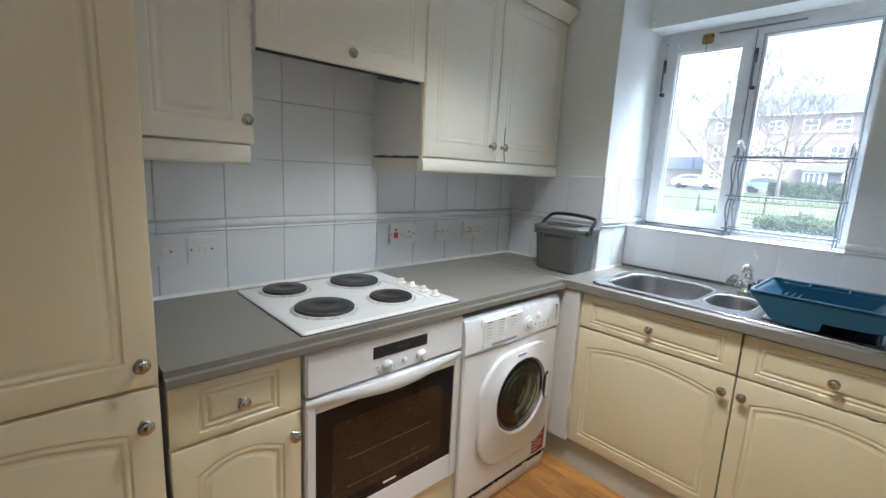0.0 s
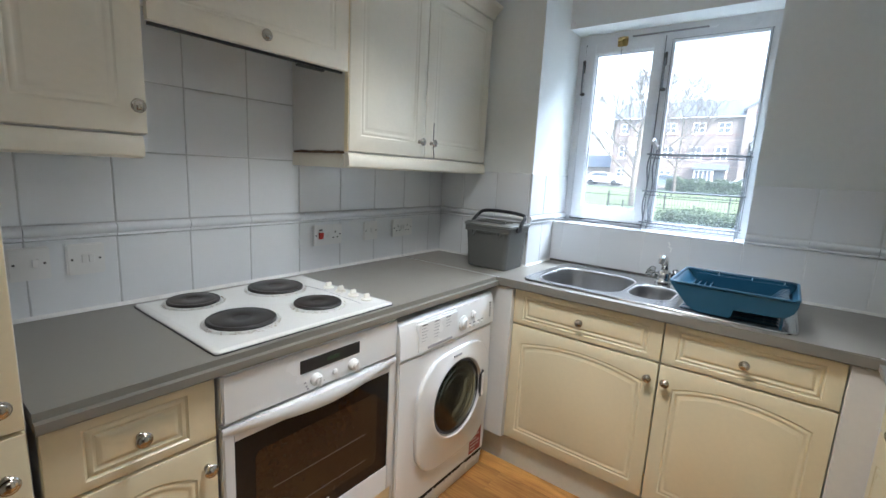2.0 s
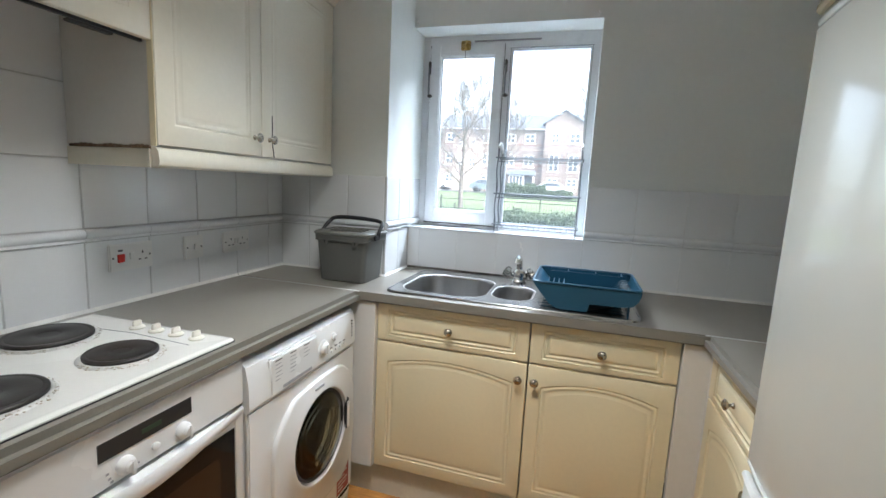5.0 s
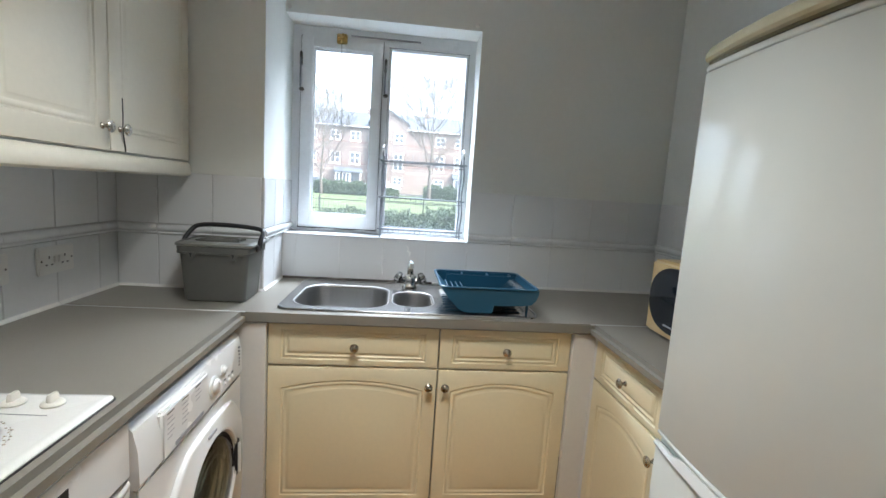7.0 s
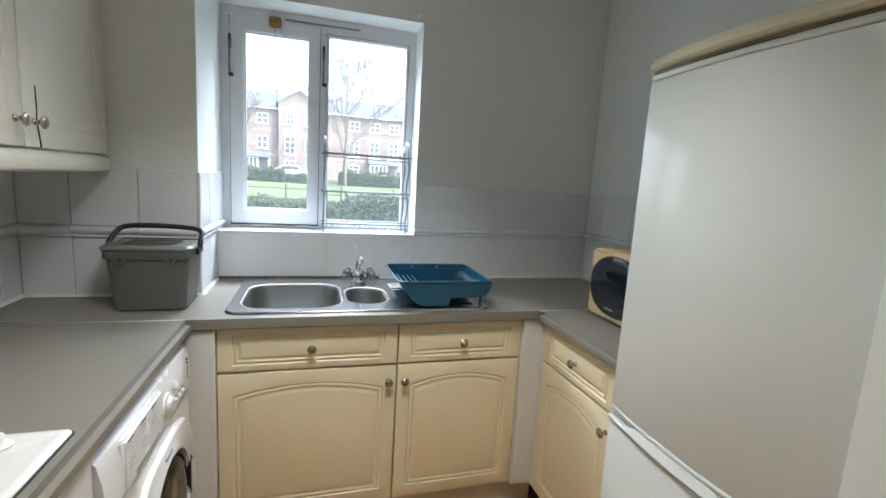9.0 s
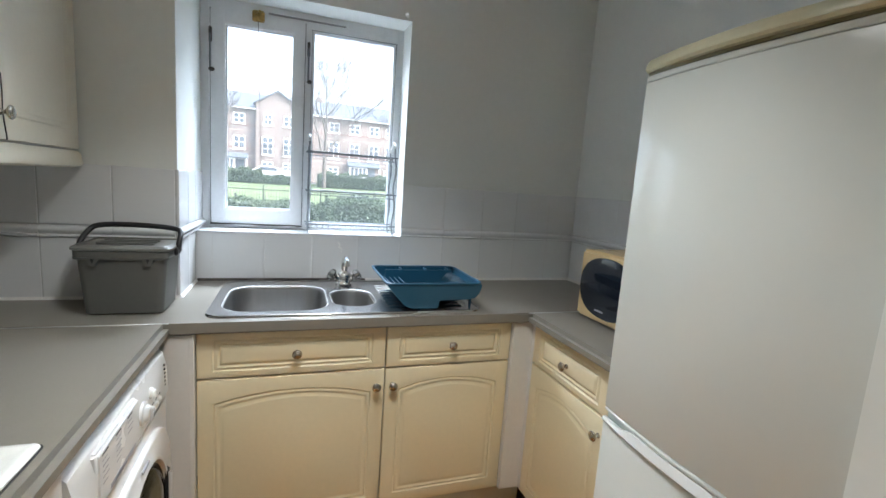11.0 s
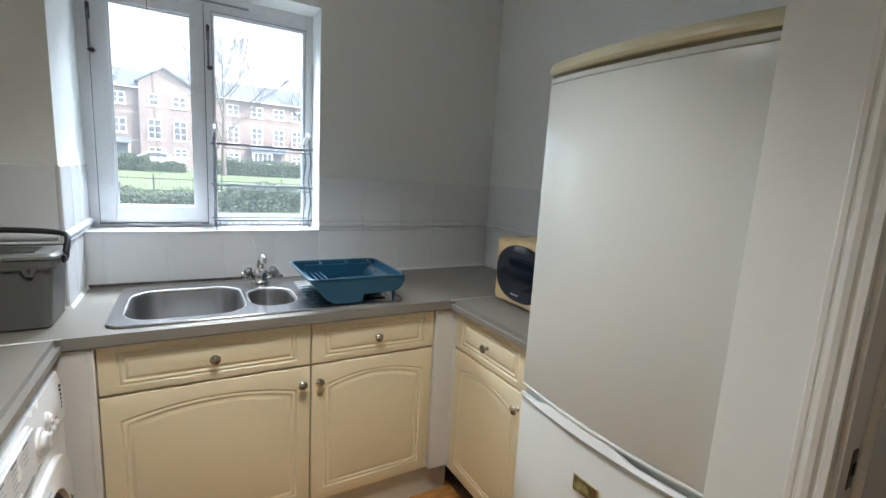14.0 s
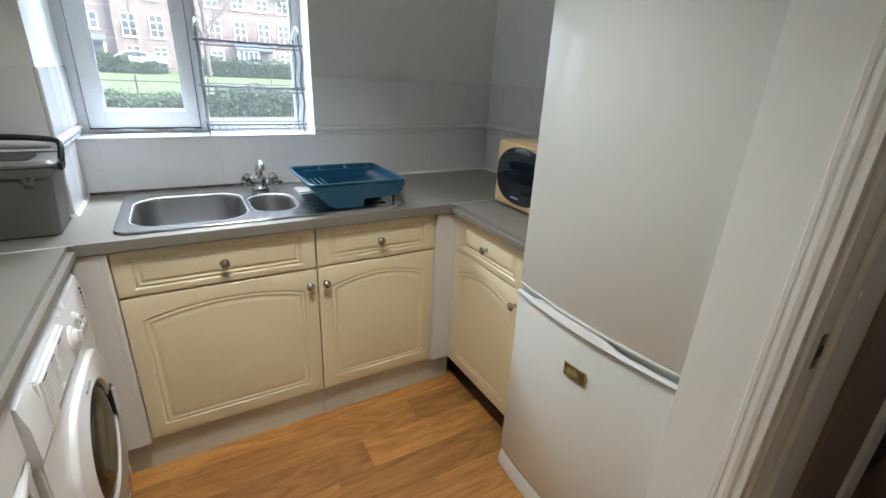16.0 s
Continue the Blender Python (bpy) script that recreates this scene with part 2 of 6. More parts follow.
MICRO = material("aged_cream_plastic", (0.74, 0.55, 0.28), 0.30, vary=0.05, scale=5)
PLASTIC = material("white_plastic", (0.80, 0.79, 0.77), 0.3, vary=0.01)
KNOB_CREAM = material("ivory_plastic", (0.78, 0.75, 0.66), 0.32, vary=0.03)
RIM = material("dull_steel_rim", (0.62, 0.61, 0.59), 0.45, metal=0.25, vary=0.15, scale=30)
IRON = material("black_cast_iron", (0.024, 0.021, 0.019), 0.42, vary=0.25, scale=18, bump=0.15, bump_scale=200, second=(0.10, 0.075, 0.06), second_amount=0.4)
STEEL = material("brushed_stainless_steel", (0.46, 0.455, 0.45), 0.22, metal=1.0, vary=0.04, scale=6, stretch=(1, 14, 1), rough_vary=0.1)
BOWL = material("matt_steel_bowl", (0.33, 0.325, 0.32), 0.42, metal=1.0, vary=0.08, scale=8, stretch=(1, 10, 1), rough_vary=0.1)
CHROME = material("chrome", (0.78, 0.77, 0.75), 0.09, metal=1.0, vary=0.02)
NICKEL = material("satin_nickel", (0.45, 0.41, 0.35), 0.20, metal=1.0, vary=0.05)
ALU = material("aluminium_strip", (0.66, 0.67, 0.68), 0.35, metal=0.9, vary=0.05)
BRASS = material("brass", (0.42, 0.30, 0.11), 0.28, metal=1.0, vary=0.15, scale=30)
STAY = material("dull_grey_metal", (0.10, 0.095, 0.09), 0.45, metal=0.7, vary=0.15, scale=30)
BLACK = material("black_plastic", (0.02, 0.02, 0.022), 0.35, vary=0.1)
RUBBER = material("dark_rubber", (0.05, 0.05, 0.055), 0.6, vary=0.1)
DARK = material("dark_void", (0.02, 0.018, 0.015), 0.8, vary=0.2)
OVEN_GLASS = material("smoked_oven_glass", (0.012, 0.012, 0.013), 0.06, vary=0.1, rough_vary=0.02, spec=0.3)
OVEN_CAVITY = material("brown_oven_interior", (0.030, 0.016, 0.010), 0.22, vary=0.3, scale=7, rough_vary=0.05)
MICRO_GLASS = material("blue_black_oven_glass", (0.010, 0.014, 0.022), 0.06, vary=0.1, rough_vary=0.02)
DRUM_GLASS = glass_material("smoked_drum_glass", (0.72, 0.77, 0.74))
BIN = material("grey_bin_plastic", (0.115, 0.115, 0.105), 0.42, vary=0.05, scale=6, bump=0.15, bump_scale=260)
BIN_LID = material("light_grey_bin_plastic", (0.19, 0.19, 0.175), 0.33, vary=0.06, scale=6, bump=0.08, bump_scale=200)
BLUE = material("teal_blue_plastic", (0.016, 0.078, 0.135), 0.34, vary=0.04, scale=6, bump=0.05, bump_scale=200)
CRUST = material("burnt_crust", (0.38, 0.33, 0.26), 0.9, vary=0.3, scale=80, bump=0.6, bump_scale=200, second=(0.55, 0.50, 0.43), second_amount=0.8)
LABEL_RED = material("red_printed_label", (0.34, 0.05, 0.04), 0.45, vary=0.15, scale=30)
SWITCH_RED = material("red_rocker_plastic", (0.60, 0.03, 0.02), 0.3, vary=0.04)
PRINT = material("grey_print", (0.32, 0.32, 0.34), 0.5, vary=0.05)
PRINT_DARK = material("dark_print", (0.06, 0.06, 0.07), 0.5, vary=0.05)
PRINT_PALE = material("pale_print", (0.66, 0.62, 0.60), 0.5, vary=0.05)
GOLD = material("gold_foil", (0.50, 0.40, 0.20), 0.30, metal=0.7, vary=0.3, scale=60)
PICTURE = material("brown_green_picture", (0.10, 0.075, 0.035), 0.3, vary=0.3, scale=40, second=(0.42, 0.40, 0.16), second_amount=0.9)
CHIPBOARD = material("raw_chipboard", (0.10, 0.06, 0.03), 0.9, vary=0.4, scale=80, bump=0.6, bump_scale=200)
WIRE = material("grey_coated_wire", (0.22, 0.24, 0.26), 0.35, metal=0.3, vary=0.2, scale=30)
CRYSTAL = glass_material("clear_acrylic", (0.86, 0.86, 0.86), 0.05)
PANE = glass_material("window_glass", (0.97, 0.985, 0.985), haze=0.018)
VINYL = wood_material()
BRICK = brick_material("buff_red_brick", (0.190, 0.145, 0.132), (0.255, 0.205, 0.190), (0.31, 0.29, 0.28))
BRICK_PALE = brick_material("pale_buff_brick", (0.33, 0.245, 0.21), (0.40, 0.315, 0.28), (0.38, 0.36, 0.34))
SLATE = material("grey_slate_roof", (0.13, 0.152, 0.185), 0.7, vary=0.2, scale=3, grain=12, bump=0.3, bump_scale=6)
WHITE_OUT = material("white_exterior_paint", (0.80, 0.80, 0.80), 0.5, vary=0.03)
DARK_PANE = material("dark_house_window", (0.10, 0.12, 0.15), 0.40, vary=0.25, scale=1.5)
GRASS = material("mown_grass", (0.145, 0.20, 0.085), 0.9, vary=0.30, scale=0.5, grain=25, bump=0.5, bump_scale=60, second=(0.19, 0.23, 0.10))
ASPHALT = material("wet_asphalt", (0.07, 0.075, 0.08), 0.35, vary=0.15, scale=1.5, grain=60, bump=0.3, bump_scale=120)
PAVING = material("concrete_paving", (0.27, 0.30, 0.33), 0.35, vary=0.12, scale=2, bump=0.2)
BARK = material("grey_brown_bark", (0.12, 0.105, 0.095), 0.9, vary=0.3, scale=9, bump=0.6, bump_scale=40, stretch=(1, 1, 0.25))
LEAF = leaf_material("hedge_leaves", (0.045, 0.075, 0.045), (0.11, 0.15, 0.08))
RAIL = material("black_railing_paint", (0.03, 0.032, 0.035), 0.45, vary=0.1)
CAR_WHITE = material("white_car_paint", (0.78, 0.79, 0.80), 0.15, vary=0.01)
CAR_GREY = material("grey_green_car_paint", (0.20, 0.25, 0.27), 0.15, vary=0.01)
TYRE = material("tyre_rubber", (0.03, 0.03, 0.03), 0.8, vary=0.1)
# dark brown base colour carries the next room's dimness
HALL_WALL = material("dim_hall_wall", (0.20, 0.155, 0.13), 0.7, vary=0.03, bump=0.1)
HALL_FLOOR = material("brown_laminate", (0.20, 0.125, 0.085), 0.4, vary=0.12, scale=3, stretch=(5, 0.6, 1))
SOFA = material("dark_brown_leather", (0.045, 0.028, 0.018), 0.45, vary=0.15, scale=8, bump=0.3, bump_scale=90)
OPAL = bpy.data.materials.new("opal_lamp_cover")
OPAL.use_nodes = True
OPAL.node_tree.nodes["Principled BSDF"].inputs["Emission Color"].default_value = (1.0, 0.93, 0.84, 1)
OPAL.node_tree.nodes["Principled BSDF"].inputs["Emission Strength"].default_value = 0.25

# ---- mesh helpers ----
BASE = {}


def thing(name, loc, label, category, group="", rz=0.0, local=False, kind=""):
    """A top-level Empty at the thing's base. Its parts are given in the world's metres, or in its own if local."""
    ob = new(name)
    ob.empty_display_size = 0.1
    ob.matrix_basis = pose(*loc, 0, 0, rz)
    if not local:
        BASE[ob] = Vector(loc)
    return tagged(ob, label, category, group, kind)


def finish(bm, smooth=True, angle=40):
    me = bpy.data.meshes.new("mesh")
    bmesh.ops.recalc_face_normals(bm, faces=bm.faces)
    bm.to_mesh(me)
    bm.free()
    if smooth:
        me.polygons.foreach_set("use_smooth", [True] * len(me.polygons))
        me.set_sharp_from_angle(angle=radians(angle))
    return me


def part(name, bm, mat, parent, label="", smooth=True, angle=40, kind=""):
    root = parent
    while root is not None and root not in BASE and root.parent:
        root = root.parent
    if root in BASE:
        bmesh.ops.translate(bm, verts=bm.verts, vec=-BASE[root])
    me = finish(bm, smooth, angle)
    me.materials.append(mat)
    ob = new(name, me)
    ob.parent = parent
    return tagged(ob, label, kind=kind)


def structure(name, bm, mat, label="", category="", smooth=False, kind="structure"):
    me = finish(bm, smooth)
    me.materials.append(mat)
    return tagged(new(name, me), label, category, kind=kind)


def box(bm, x0, x1, y0, y1, z0, z1, bev=0.0, seg=2):
    """A box, with its edges rounded by bev."""
    x0, x1, y0, y1, z0, z1 = min(x0, x1), max(x0, x1), min(y0, y1), max(y0, y1), min(z0, z1), max(z0, z1)
    r = bmesh.ops.create_cube(bm, size=1.0, matrix=Matrix.Translation(((x0 + x1) / 2, (y0 + y1) / 2, (z0 + z1) / 2)) @ Matrix.Diagonal((x1 - x0, y1 - y0, z1 - z0, 1)))
    if bev:
        edges = list({e for v in r["verts"] for e in v.link_edges})
        bmesh.ops.bevel(bm, geom=edges, offset=bev, segments=seg, affect="EDGES", clamp_overlap=True)
    return bm


def boxed(x0, x1, y0, y1, z0, z1, bev=0.0, seg=2):
    return box(bmesh.new(), x0, x1, y0, y1, z0, z1, bev, seg)


def lathe(bm, profile, seg=20, m=Matrix()):
    """profile: (radius, height) along z, turned into place by m."""
    rings = []
    for r, h in profile:
        if r < 1e-6:
            rings.append([bm.verts.new(m @ Vector((0, 0, h)))])
        else:
            rings.append([bm.verts.new(m @ Vector((r * math.cos(2 * math.pi * k / seg), r * math.sin(2 * math.pi * k / seg), h))) for k in range(seg)])
    for a, b in zip(rings, rings[1:]):
        for k in range(seg):
            q = [a[k % len(a)], a[(k + 1) % seg % len(a)], b[(k + 1) % seg % len(b)], b[k % len(b)]]
            q = list(dict.fromkeys(q))
            if len(q) > 2:
                bm.faces.new(q)
    for ring, flip in ((rings[0], 1), (rings[-1], 0)):
        if len(ring) > 2:
            bm.faces.new(ring[::-1] if flip else ring)
    return bm


def tube(bm, pts, r, n=8, taper=None, closed=False):
    """A round bar through pts."""
    pts = [Vector(p) for p in pts]
    rings = []
    up = Vector((0.13, 0.21, 0.97)).normalized()
    for i, p in enumerate(pts):
        if closed:
            d = pts[(i + 1) % len(pts)] - pts[i - 1]
        else:
            d = pts[min(i + 1, len(pts) - 1)] - pts[max(i - 1, 0)]
        d.normalize()
        a = d.cross(up)
        if a.length < 0.05:
            a = d.cross(Vector((1, 0, 0)))
        a.normalize()
        b = d.cross(a)
        rr = r if taper is None else r + (taper - r) * i / (len(pts) - 1)
        rings.append([bm.verts.new(p + a * rr * math.cos(2 * math.pi * k / n) + b * rr * math.sin(2 * math.pi * k / n)) for k in range(n)])
    loop = list(zip(rings, rings[1:])) + ([(rings[-1], rings[0])] if closed else [])
    for u, v in loop:
        for k in range(n):
            bm.faces.new((u[k], u[(k + 1) % n], v[(k + 1) % n], v[k]))
    if not closed:
        bm.faces.new(rings[0][::-1])
        bm.faces.new(rings[-1])
    return bm


def loft(bm, loops, cap_first=True, cap_last=True):
    """Joins loops of equally many points with quads."""
    vs = [[bm.verts.new(p) for p in lp] for lp in loops]
    n = len(vs[0])
    for a, b in zip(vs, vs[1:]):
        for k in range(n):
            bm.faces.new((a[k], a[(k + 1) % n], b[(k + 1) % n], b[k]))
    if cap_first:
        bm.faces.new(vs[0][::-1])
    if cap_last:
        bm.faces.new(vs[-1])
    return bm


def prism(bm, outline, axis, a, b):
    """An outline of 2D points, pushed from a to b along an axis (0, 1, 2)."""
    def at(p, v):
        q = list(p)
        q.insert(axis, v)
        return Vector(q)
    return loft(bm, [[at(p, a) for p in outline], [at(p, b) for p in outline]])


def round_rect(cx, cy, w, h, r, n=6):
    """2D points of a rectangle with round corners."""
    out = []
    for sx, sy, a0 in ((1, 1, 0), (-1, 1, 90), (-1, -1, 180), (1, -1, 270)):
        for k in range(n + 1):
            a = radians(a0 + 90 * k / n)
            out.append((cx + sx * (w / 2 - r) + r * math.cos(a), cy + sy * (h / 2 - r) + r * math.sin(a)))
    return out


def cells(bm, xs, ys, z0, z1, skip=()):
    """A slab of the cells of a grid, but for those skipped: for floors, worktops and walls with openings."""
    top, bot = {}, {}
    def v(store, i, j, z):
        if (i, j) not in store:
            store[(i, j)] = bm.verts.new((xs[i], ys[j], z))
        return store[(i, j)]
    nx, ny = len(xs) - 1, len(ys) - 1
    keep = {(i, j) for i in range(nx) for j in range(ny)} - set(skip)
    for i, j in keep:
        c = [(i, j), (i + 1, j), (i + 1, j + 1), (i, j + 1)]
        bm.faces.new([v(top, *q, z1) for q in c])
        bm.faces.new([v(bot, *q, z0) for q in c][::-1])
        for k, (di, dj) in enumerate(((0, -1), (1, 0), (0, 1), (-1, 0))):
            if (i + di, j + dj) not in keep:
                a, b = c[k], c[(k + 1) % 4]
                bm.faces.new([v(top, *b, z1), v(top, *a, z1), v(bot, *a, z0), v(bot, *b, z0)])
    return bm


def turned(bm, m):
    bmesh.ops.transform(bm, matrix=m, verts=bm.verts)
    return bm


def lerp_loop(w, h, inset, rise, n, y):
    """The outline of a door panel: a rectangle inset from a w x h door, its top bowed up by rise."""
    if isinstance(inset, tuple):
        il, ir, ib, it = inset
    else:
        il = ir = ib = it = inset
    pts = []
    x0, x1, z0, z1 = il, w - ir, ib, h - it - rise
    for k in range(n + 1):
        s = k / n
        pts.append(Vector((x0 + (x1 - x0) * s, y, z0)))
    for k in range(1, 4):
        pts.append(Vector((x1, y, z0 + (z1 - z0) * k / 4)))
    for k in range(n + 1):
        s = 1 - k / n
        pts.append(Vector((x0 + (x1 - x0) * s, y, z1 + rise * (1 - (2 * s - 1) ** 2))))
    for k in range(3, 0, -1):
        pts.append(Vector((x0, y, z0 + (z1 - z0) * k / 4)))
    return pts


def panel_front(w, h, margin, rise=0.0, thick=0.018, field=0.034, deep=0.0046):
    """A routed door or drawer front, its face at y = 0 looking to -y, its lower corner at the origin."""
    n = 14 if rise else 4
    loops = [lerp_loop(w, h, 0, 0, n, thick), lerp_loop(w, h, 0, 0, n, 0.004), lerp_loop(w, h, 0.0012, 0, n, 0.0012), lerp_loop(w, h, 0.004, 0, n, 0.0)]
    m = margin
    for extra, y in ((0, 0.0), (0.002, deep * 0.55), (0.005, deep * 0.85), (0.009, deep * 0.35), (0.014, deep * 0.28), (0.018, deep * 0.85), (0.021, deep), (field - 0.0035, deep * 0.10), (field - 0.001, 0.0)):
        inset = tuple(v + extra for v in m) if isinstance(m, tuple) else m + extra
        loops.append(lerp_loop(w, h, inset, rise, n, y))
    return loft(bmesh.new(), loops)


def knob_on(parent, x, z, name="knob"):
    """A turned knob that stands out towards -y."""
    m = Matrix.Translation((x, 0, z)) @ pose(0, 0, 0, 90)
    k = part(name, lathe(bmesh.new(), [(0.0, 0), (0.0085, 0), (0.0085, 0.003), (0.0055, 0.006), (0.005, 0.012), (0.0090, 0.016), (0.0152, 0.020), (0.0164, 0.0235), (0.0145, 0.026), (0.0120, 0.0265), (0.0105, 0.0285), (0.006, 0.0305), (0, 0.031)], 20, m), NICKEL, parent, "polished nickel knob")
    return k


def base_unit(name, label, loc, rz, w, knob_x, mat=CREAM, door_z=(0.152, 0.705), drawer_z=(0.712, 0.8635), depth=0.54, group="fitted base units", body_top=0.868):
    """A base unit with one drawer above one arched door; the front faces -y of its own space."""
    u = thing(name, loc, label, "kitchen cabinet", group, rz, local=True)
    m_side = 0.046 if w > 0.4 else 0.060
    part("body", boxed(0.002, w - 0.002, 0.019, depth, 0.15, body_top, 0.001, 1), CARCASS, u, "white carcass board")
    d = part("drawer", turned(panel_front(w - 0.004, drawer_z[1] - drawer_z[0], (m_side, m_side, 0.021, 0.021), 0, field=0.032, deep=0.0062), Matrix.Translation((0.002, 0, drawer_z[0]))), mat, u, "cream routed drawer front")
    knob_on(d, w / 2, (drawer_z[0] + drawer_z[1]) / 2 - 0.001)
    dr = part("door", turned(panel_front(w - 0.004, door_z[1] - door_z[0], 0.048, 0.034), Matrix.Translation((0.002, 0, door_z[0]))), mat, u, "cream arched door")
    knob_on(dr, knob_x, door_z[1] - 0.061)
    return u


def tile_mesh(w, h, t=0.006):
    """A glazed tile with cushioned edges, its face looking to -y."""
    a = [Vector((0, t, 0)), Vector((w, t, 0)), Vector((w, t, h)), Vector((0, t, h))]
    def lp(i, y):
        return [Vector((i, y, i)), Vector((w - i, y, i)), Vector((w - i, y, h - i)), Vector((i, y, h - i))]
    bm = loft(bmesh.new(), [a, lp(0, 0.0018), lp(0.0014, 0.0002), lp(0.004, 0.0)])
    me = finish(bm, True, 60)
    me.materials.append(TILE)
    return me


def dado_mesh(w):
    """A moulded dado tile of length w: two ribs either side of a hollow."""
    prof = [(0.006, 0), (-0.004, 0.0), (-0.007, 0.003), (-0.006, 0.007), (-0.002, 0.010), (-0.006, 0.013), (-0.012, 0.020), (-0.013, 0.028), (-0.009, 0.035), (-0.002, 0.039), (0.006, 0.040)]
    bm = bmesh.new()
    loft(bm, [[Vector((x, y, z)) for y, z in prof] for x in (0, w)])
    me = finish(bm, True, 50)
    me.materials.append(TILE)
    return me


TILE_CACHE = {}


def put_tile(parent, name, maker, size, m):
    key = (name,) + tuple(round(s, 4) for s in size)
    if key not in TILE_CACHE:
        TILE_CACHE[key] = maker(*size)
    ob = new(name, TILE_CACHE[key])
    ob.parent = parent
    ob.matrix_basis = m
    return ob


def tile_run(parent, origin, rz, cuts, rows, dado=True):
    """Tiles on a wall, from cuts along the wall and (bottom, top) rows; rz turns the run's face from -y."""
    m0 = pose(*origin, 0, 0, rz)
    for a, b in zip(cuts, cuts[1:]):
        for z0, z1 in rows:
            put_tile(parent, "tile", tile_mesh, (b - a - 0.003, z1 - z0 - 0.003), m0 @ Matrix.Translation((a + 0.0015, -0.006, z0 + 0.0015)))
        if dado:
            put_tile(parent, "dado_tile", dado_mesh, (b - a - 0.002,), m0 @ Matrix.Translation((a + 0.001, -0.006, 1.1245)))


# ---- large structure ----
H = 2.40
XL, YR = -2.76, -2.415
bm = bmesh.new()
cells(bm, [XL - 1.8, 4.3 - 4.18], [-6.2, 0.12], -0.15, -0.003)
floor = structure("floor", bm, DARK, "dark subfloor under the oak vinyl planks", "floor")

wall_hob = structure("wall_hob", boxed(XL - 0.12, 0.33, 0.0, 0.12, 0, H), WALL, "white painted wall with glazed tiles behind the hob", "wall")
# window wall with its opening, 0.30 thick
WY0, WY1, WZ0, WZ1 = -1.442, -0.560, 1.115, 2.105
bm = cells(bmesh.new(), [-H, -WZ1, -WZ0, 0.0], [YR - 0.12, WY0, WY1, 0.0], 0.0, 0.33, skip=[(1, 1)])
wall_window = structure("wall_window", turned(bm, Matrix(((0, 0, 1, 0), (0, 1, 0, 0), (-1, 0, 0, 0), (0, 0, 0, 1)))), WALL, "white painted outer wall around the kitchen window", "wall")
boxing = structure("wall_boxing", boxed(-0.285, -0.0005, WY1, -0.0005, 0.0, H), WALL, "boxed-out white painted wall beside the window", "wall")
wall_right = structure("wall_right", boxed(-1.90, -0.0005, YR - 0.12, YR, 0, H), WALL, "white painted wall behind the microwave", "wall")
wall_stub = structure("wall_stub", boxed(-1.860, -1.684, YR, -1.786, 0, H), WALL, "white painted end of wall beside the fridge freezer", "wall")
wall_over = structure("wall_over_door", boxed(-2.66, -1.860, -1.92, -1.783, 2.03, H), WALL, "white painted wall above the doorway", "wall")
wall_left = structure("wall_left", boxed(XL - 0.12, XL, -1.92, 0.0, 0, H), WALL, "white painted wall", "wall")
wall_nib = structure("wall_nib", boxed(XL, -2.66, -1.92, -1.783, 0, H), WALL, "white painted wall beside the doorway", "wall")
ceiling = structure("ceiling", boxed(XL - 1.8, 0.33, -6.2, 0.12, H, H + 0.1), CEIL, "white painted ceiling", "ceiling")
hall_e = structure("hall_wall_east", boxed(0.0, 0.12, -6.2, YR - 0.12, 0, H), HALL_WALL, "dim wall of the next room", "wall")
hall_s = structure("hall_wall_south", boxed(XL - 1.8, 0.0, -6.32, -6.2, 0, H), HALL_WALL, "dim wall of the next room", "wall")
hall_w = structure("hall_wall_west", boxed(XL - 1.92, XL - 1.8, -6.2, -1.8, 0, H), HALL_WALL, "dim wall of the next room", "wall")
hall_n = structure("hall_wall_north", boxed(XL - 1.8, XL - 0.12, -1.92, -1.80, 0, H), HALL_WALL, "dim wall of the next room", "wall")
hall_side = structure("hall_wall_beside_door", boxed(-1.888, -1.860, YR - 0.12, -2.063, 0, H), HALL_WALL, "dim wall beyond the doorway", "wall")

# door lining, stop and architrave
door_frame = structure("door_1", bmesh.new(), GLOSS, "white gloss doorway without its door shown", "doorway")
part("lining", boxed(-1.874, -1.860, -2.062, -1.786, 0, 2.03, 0.001, 1), GLOSS, door_frame, "white gloss door lining")
part("lining", boxed(-2.66, -2.646, -1.925, -1.786, 0, 2.03, 0.001, 1), GLOSS, door_frame)
part("lining", boxed(-2.646, -1.874, -1.925, -1.786, 2.014, 2.03, 0.001, 1), GLOSS, door_frame)
part("door_stop", boxed(-1.886, -1.874, -1.895, -1.855, 0, 2.014, 0.002, 2), GLOSS, door_frame)
arch_prof = [(0.0, 0.0), (0.0, 0.010), (0.003, 0.0125), (0.012, 0.0125), (0.014, 0.009), (0.017, 0.009), (0.021, 0.0165), (0.030, 0.019), (0.040, 0.017), (0.046, 0.011), (0.049, 0.011), (0.052, 0.014), (0.062, 0.014), (0.064, 0.011), (0.064, 0.0)]
part("architrave", prism(bmesh.new(), [(-1.812 - u * 0.84, -1.786 + v) for u, v in arch_prof], 2, 0.0, 2.085), GLOSS, door_frame, "white gloss moulded architrave", angle=30)
part("architrave", prism(bmesh.new(), [(-2.656 - 0.064 + u, -1.786 + v) for u, v in arch_prof], 2, 0.0, 2.085), GLOSS, door_frame, angle=30)
sp = part("strike_plate", boxed(-1.8755, -1.8735, -1.842, -1.822, 0.945, 1.015, 0.0006, 1), STAY, door_frame, "worn steel strike plate")
part("latch_hole", boxed(-1.8775, -1.8756, -1.838, -1.827, 0.970, 0.992, 0.0005, 1), DARK, sp)

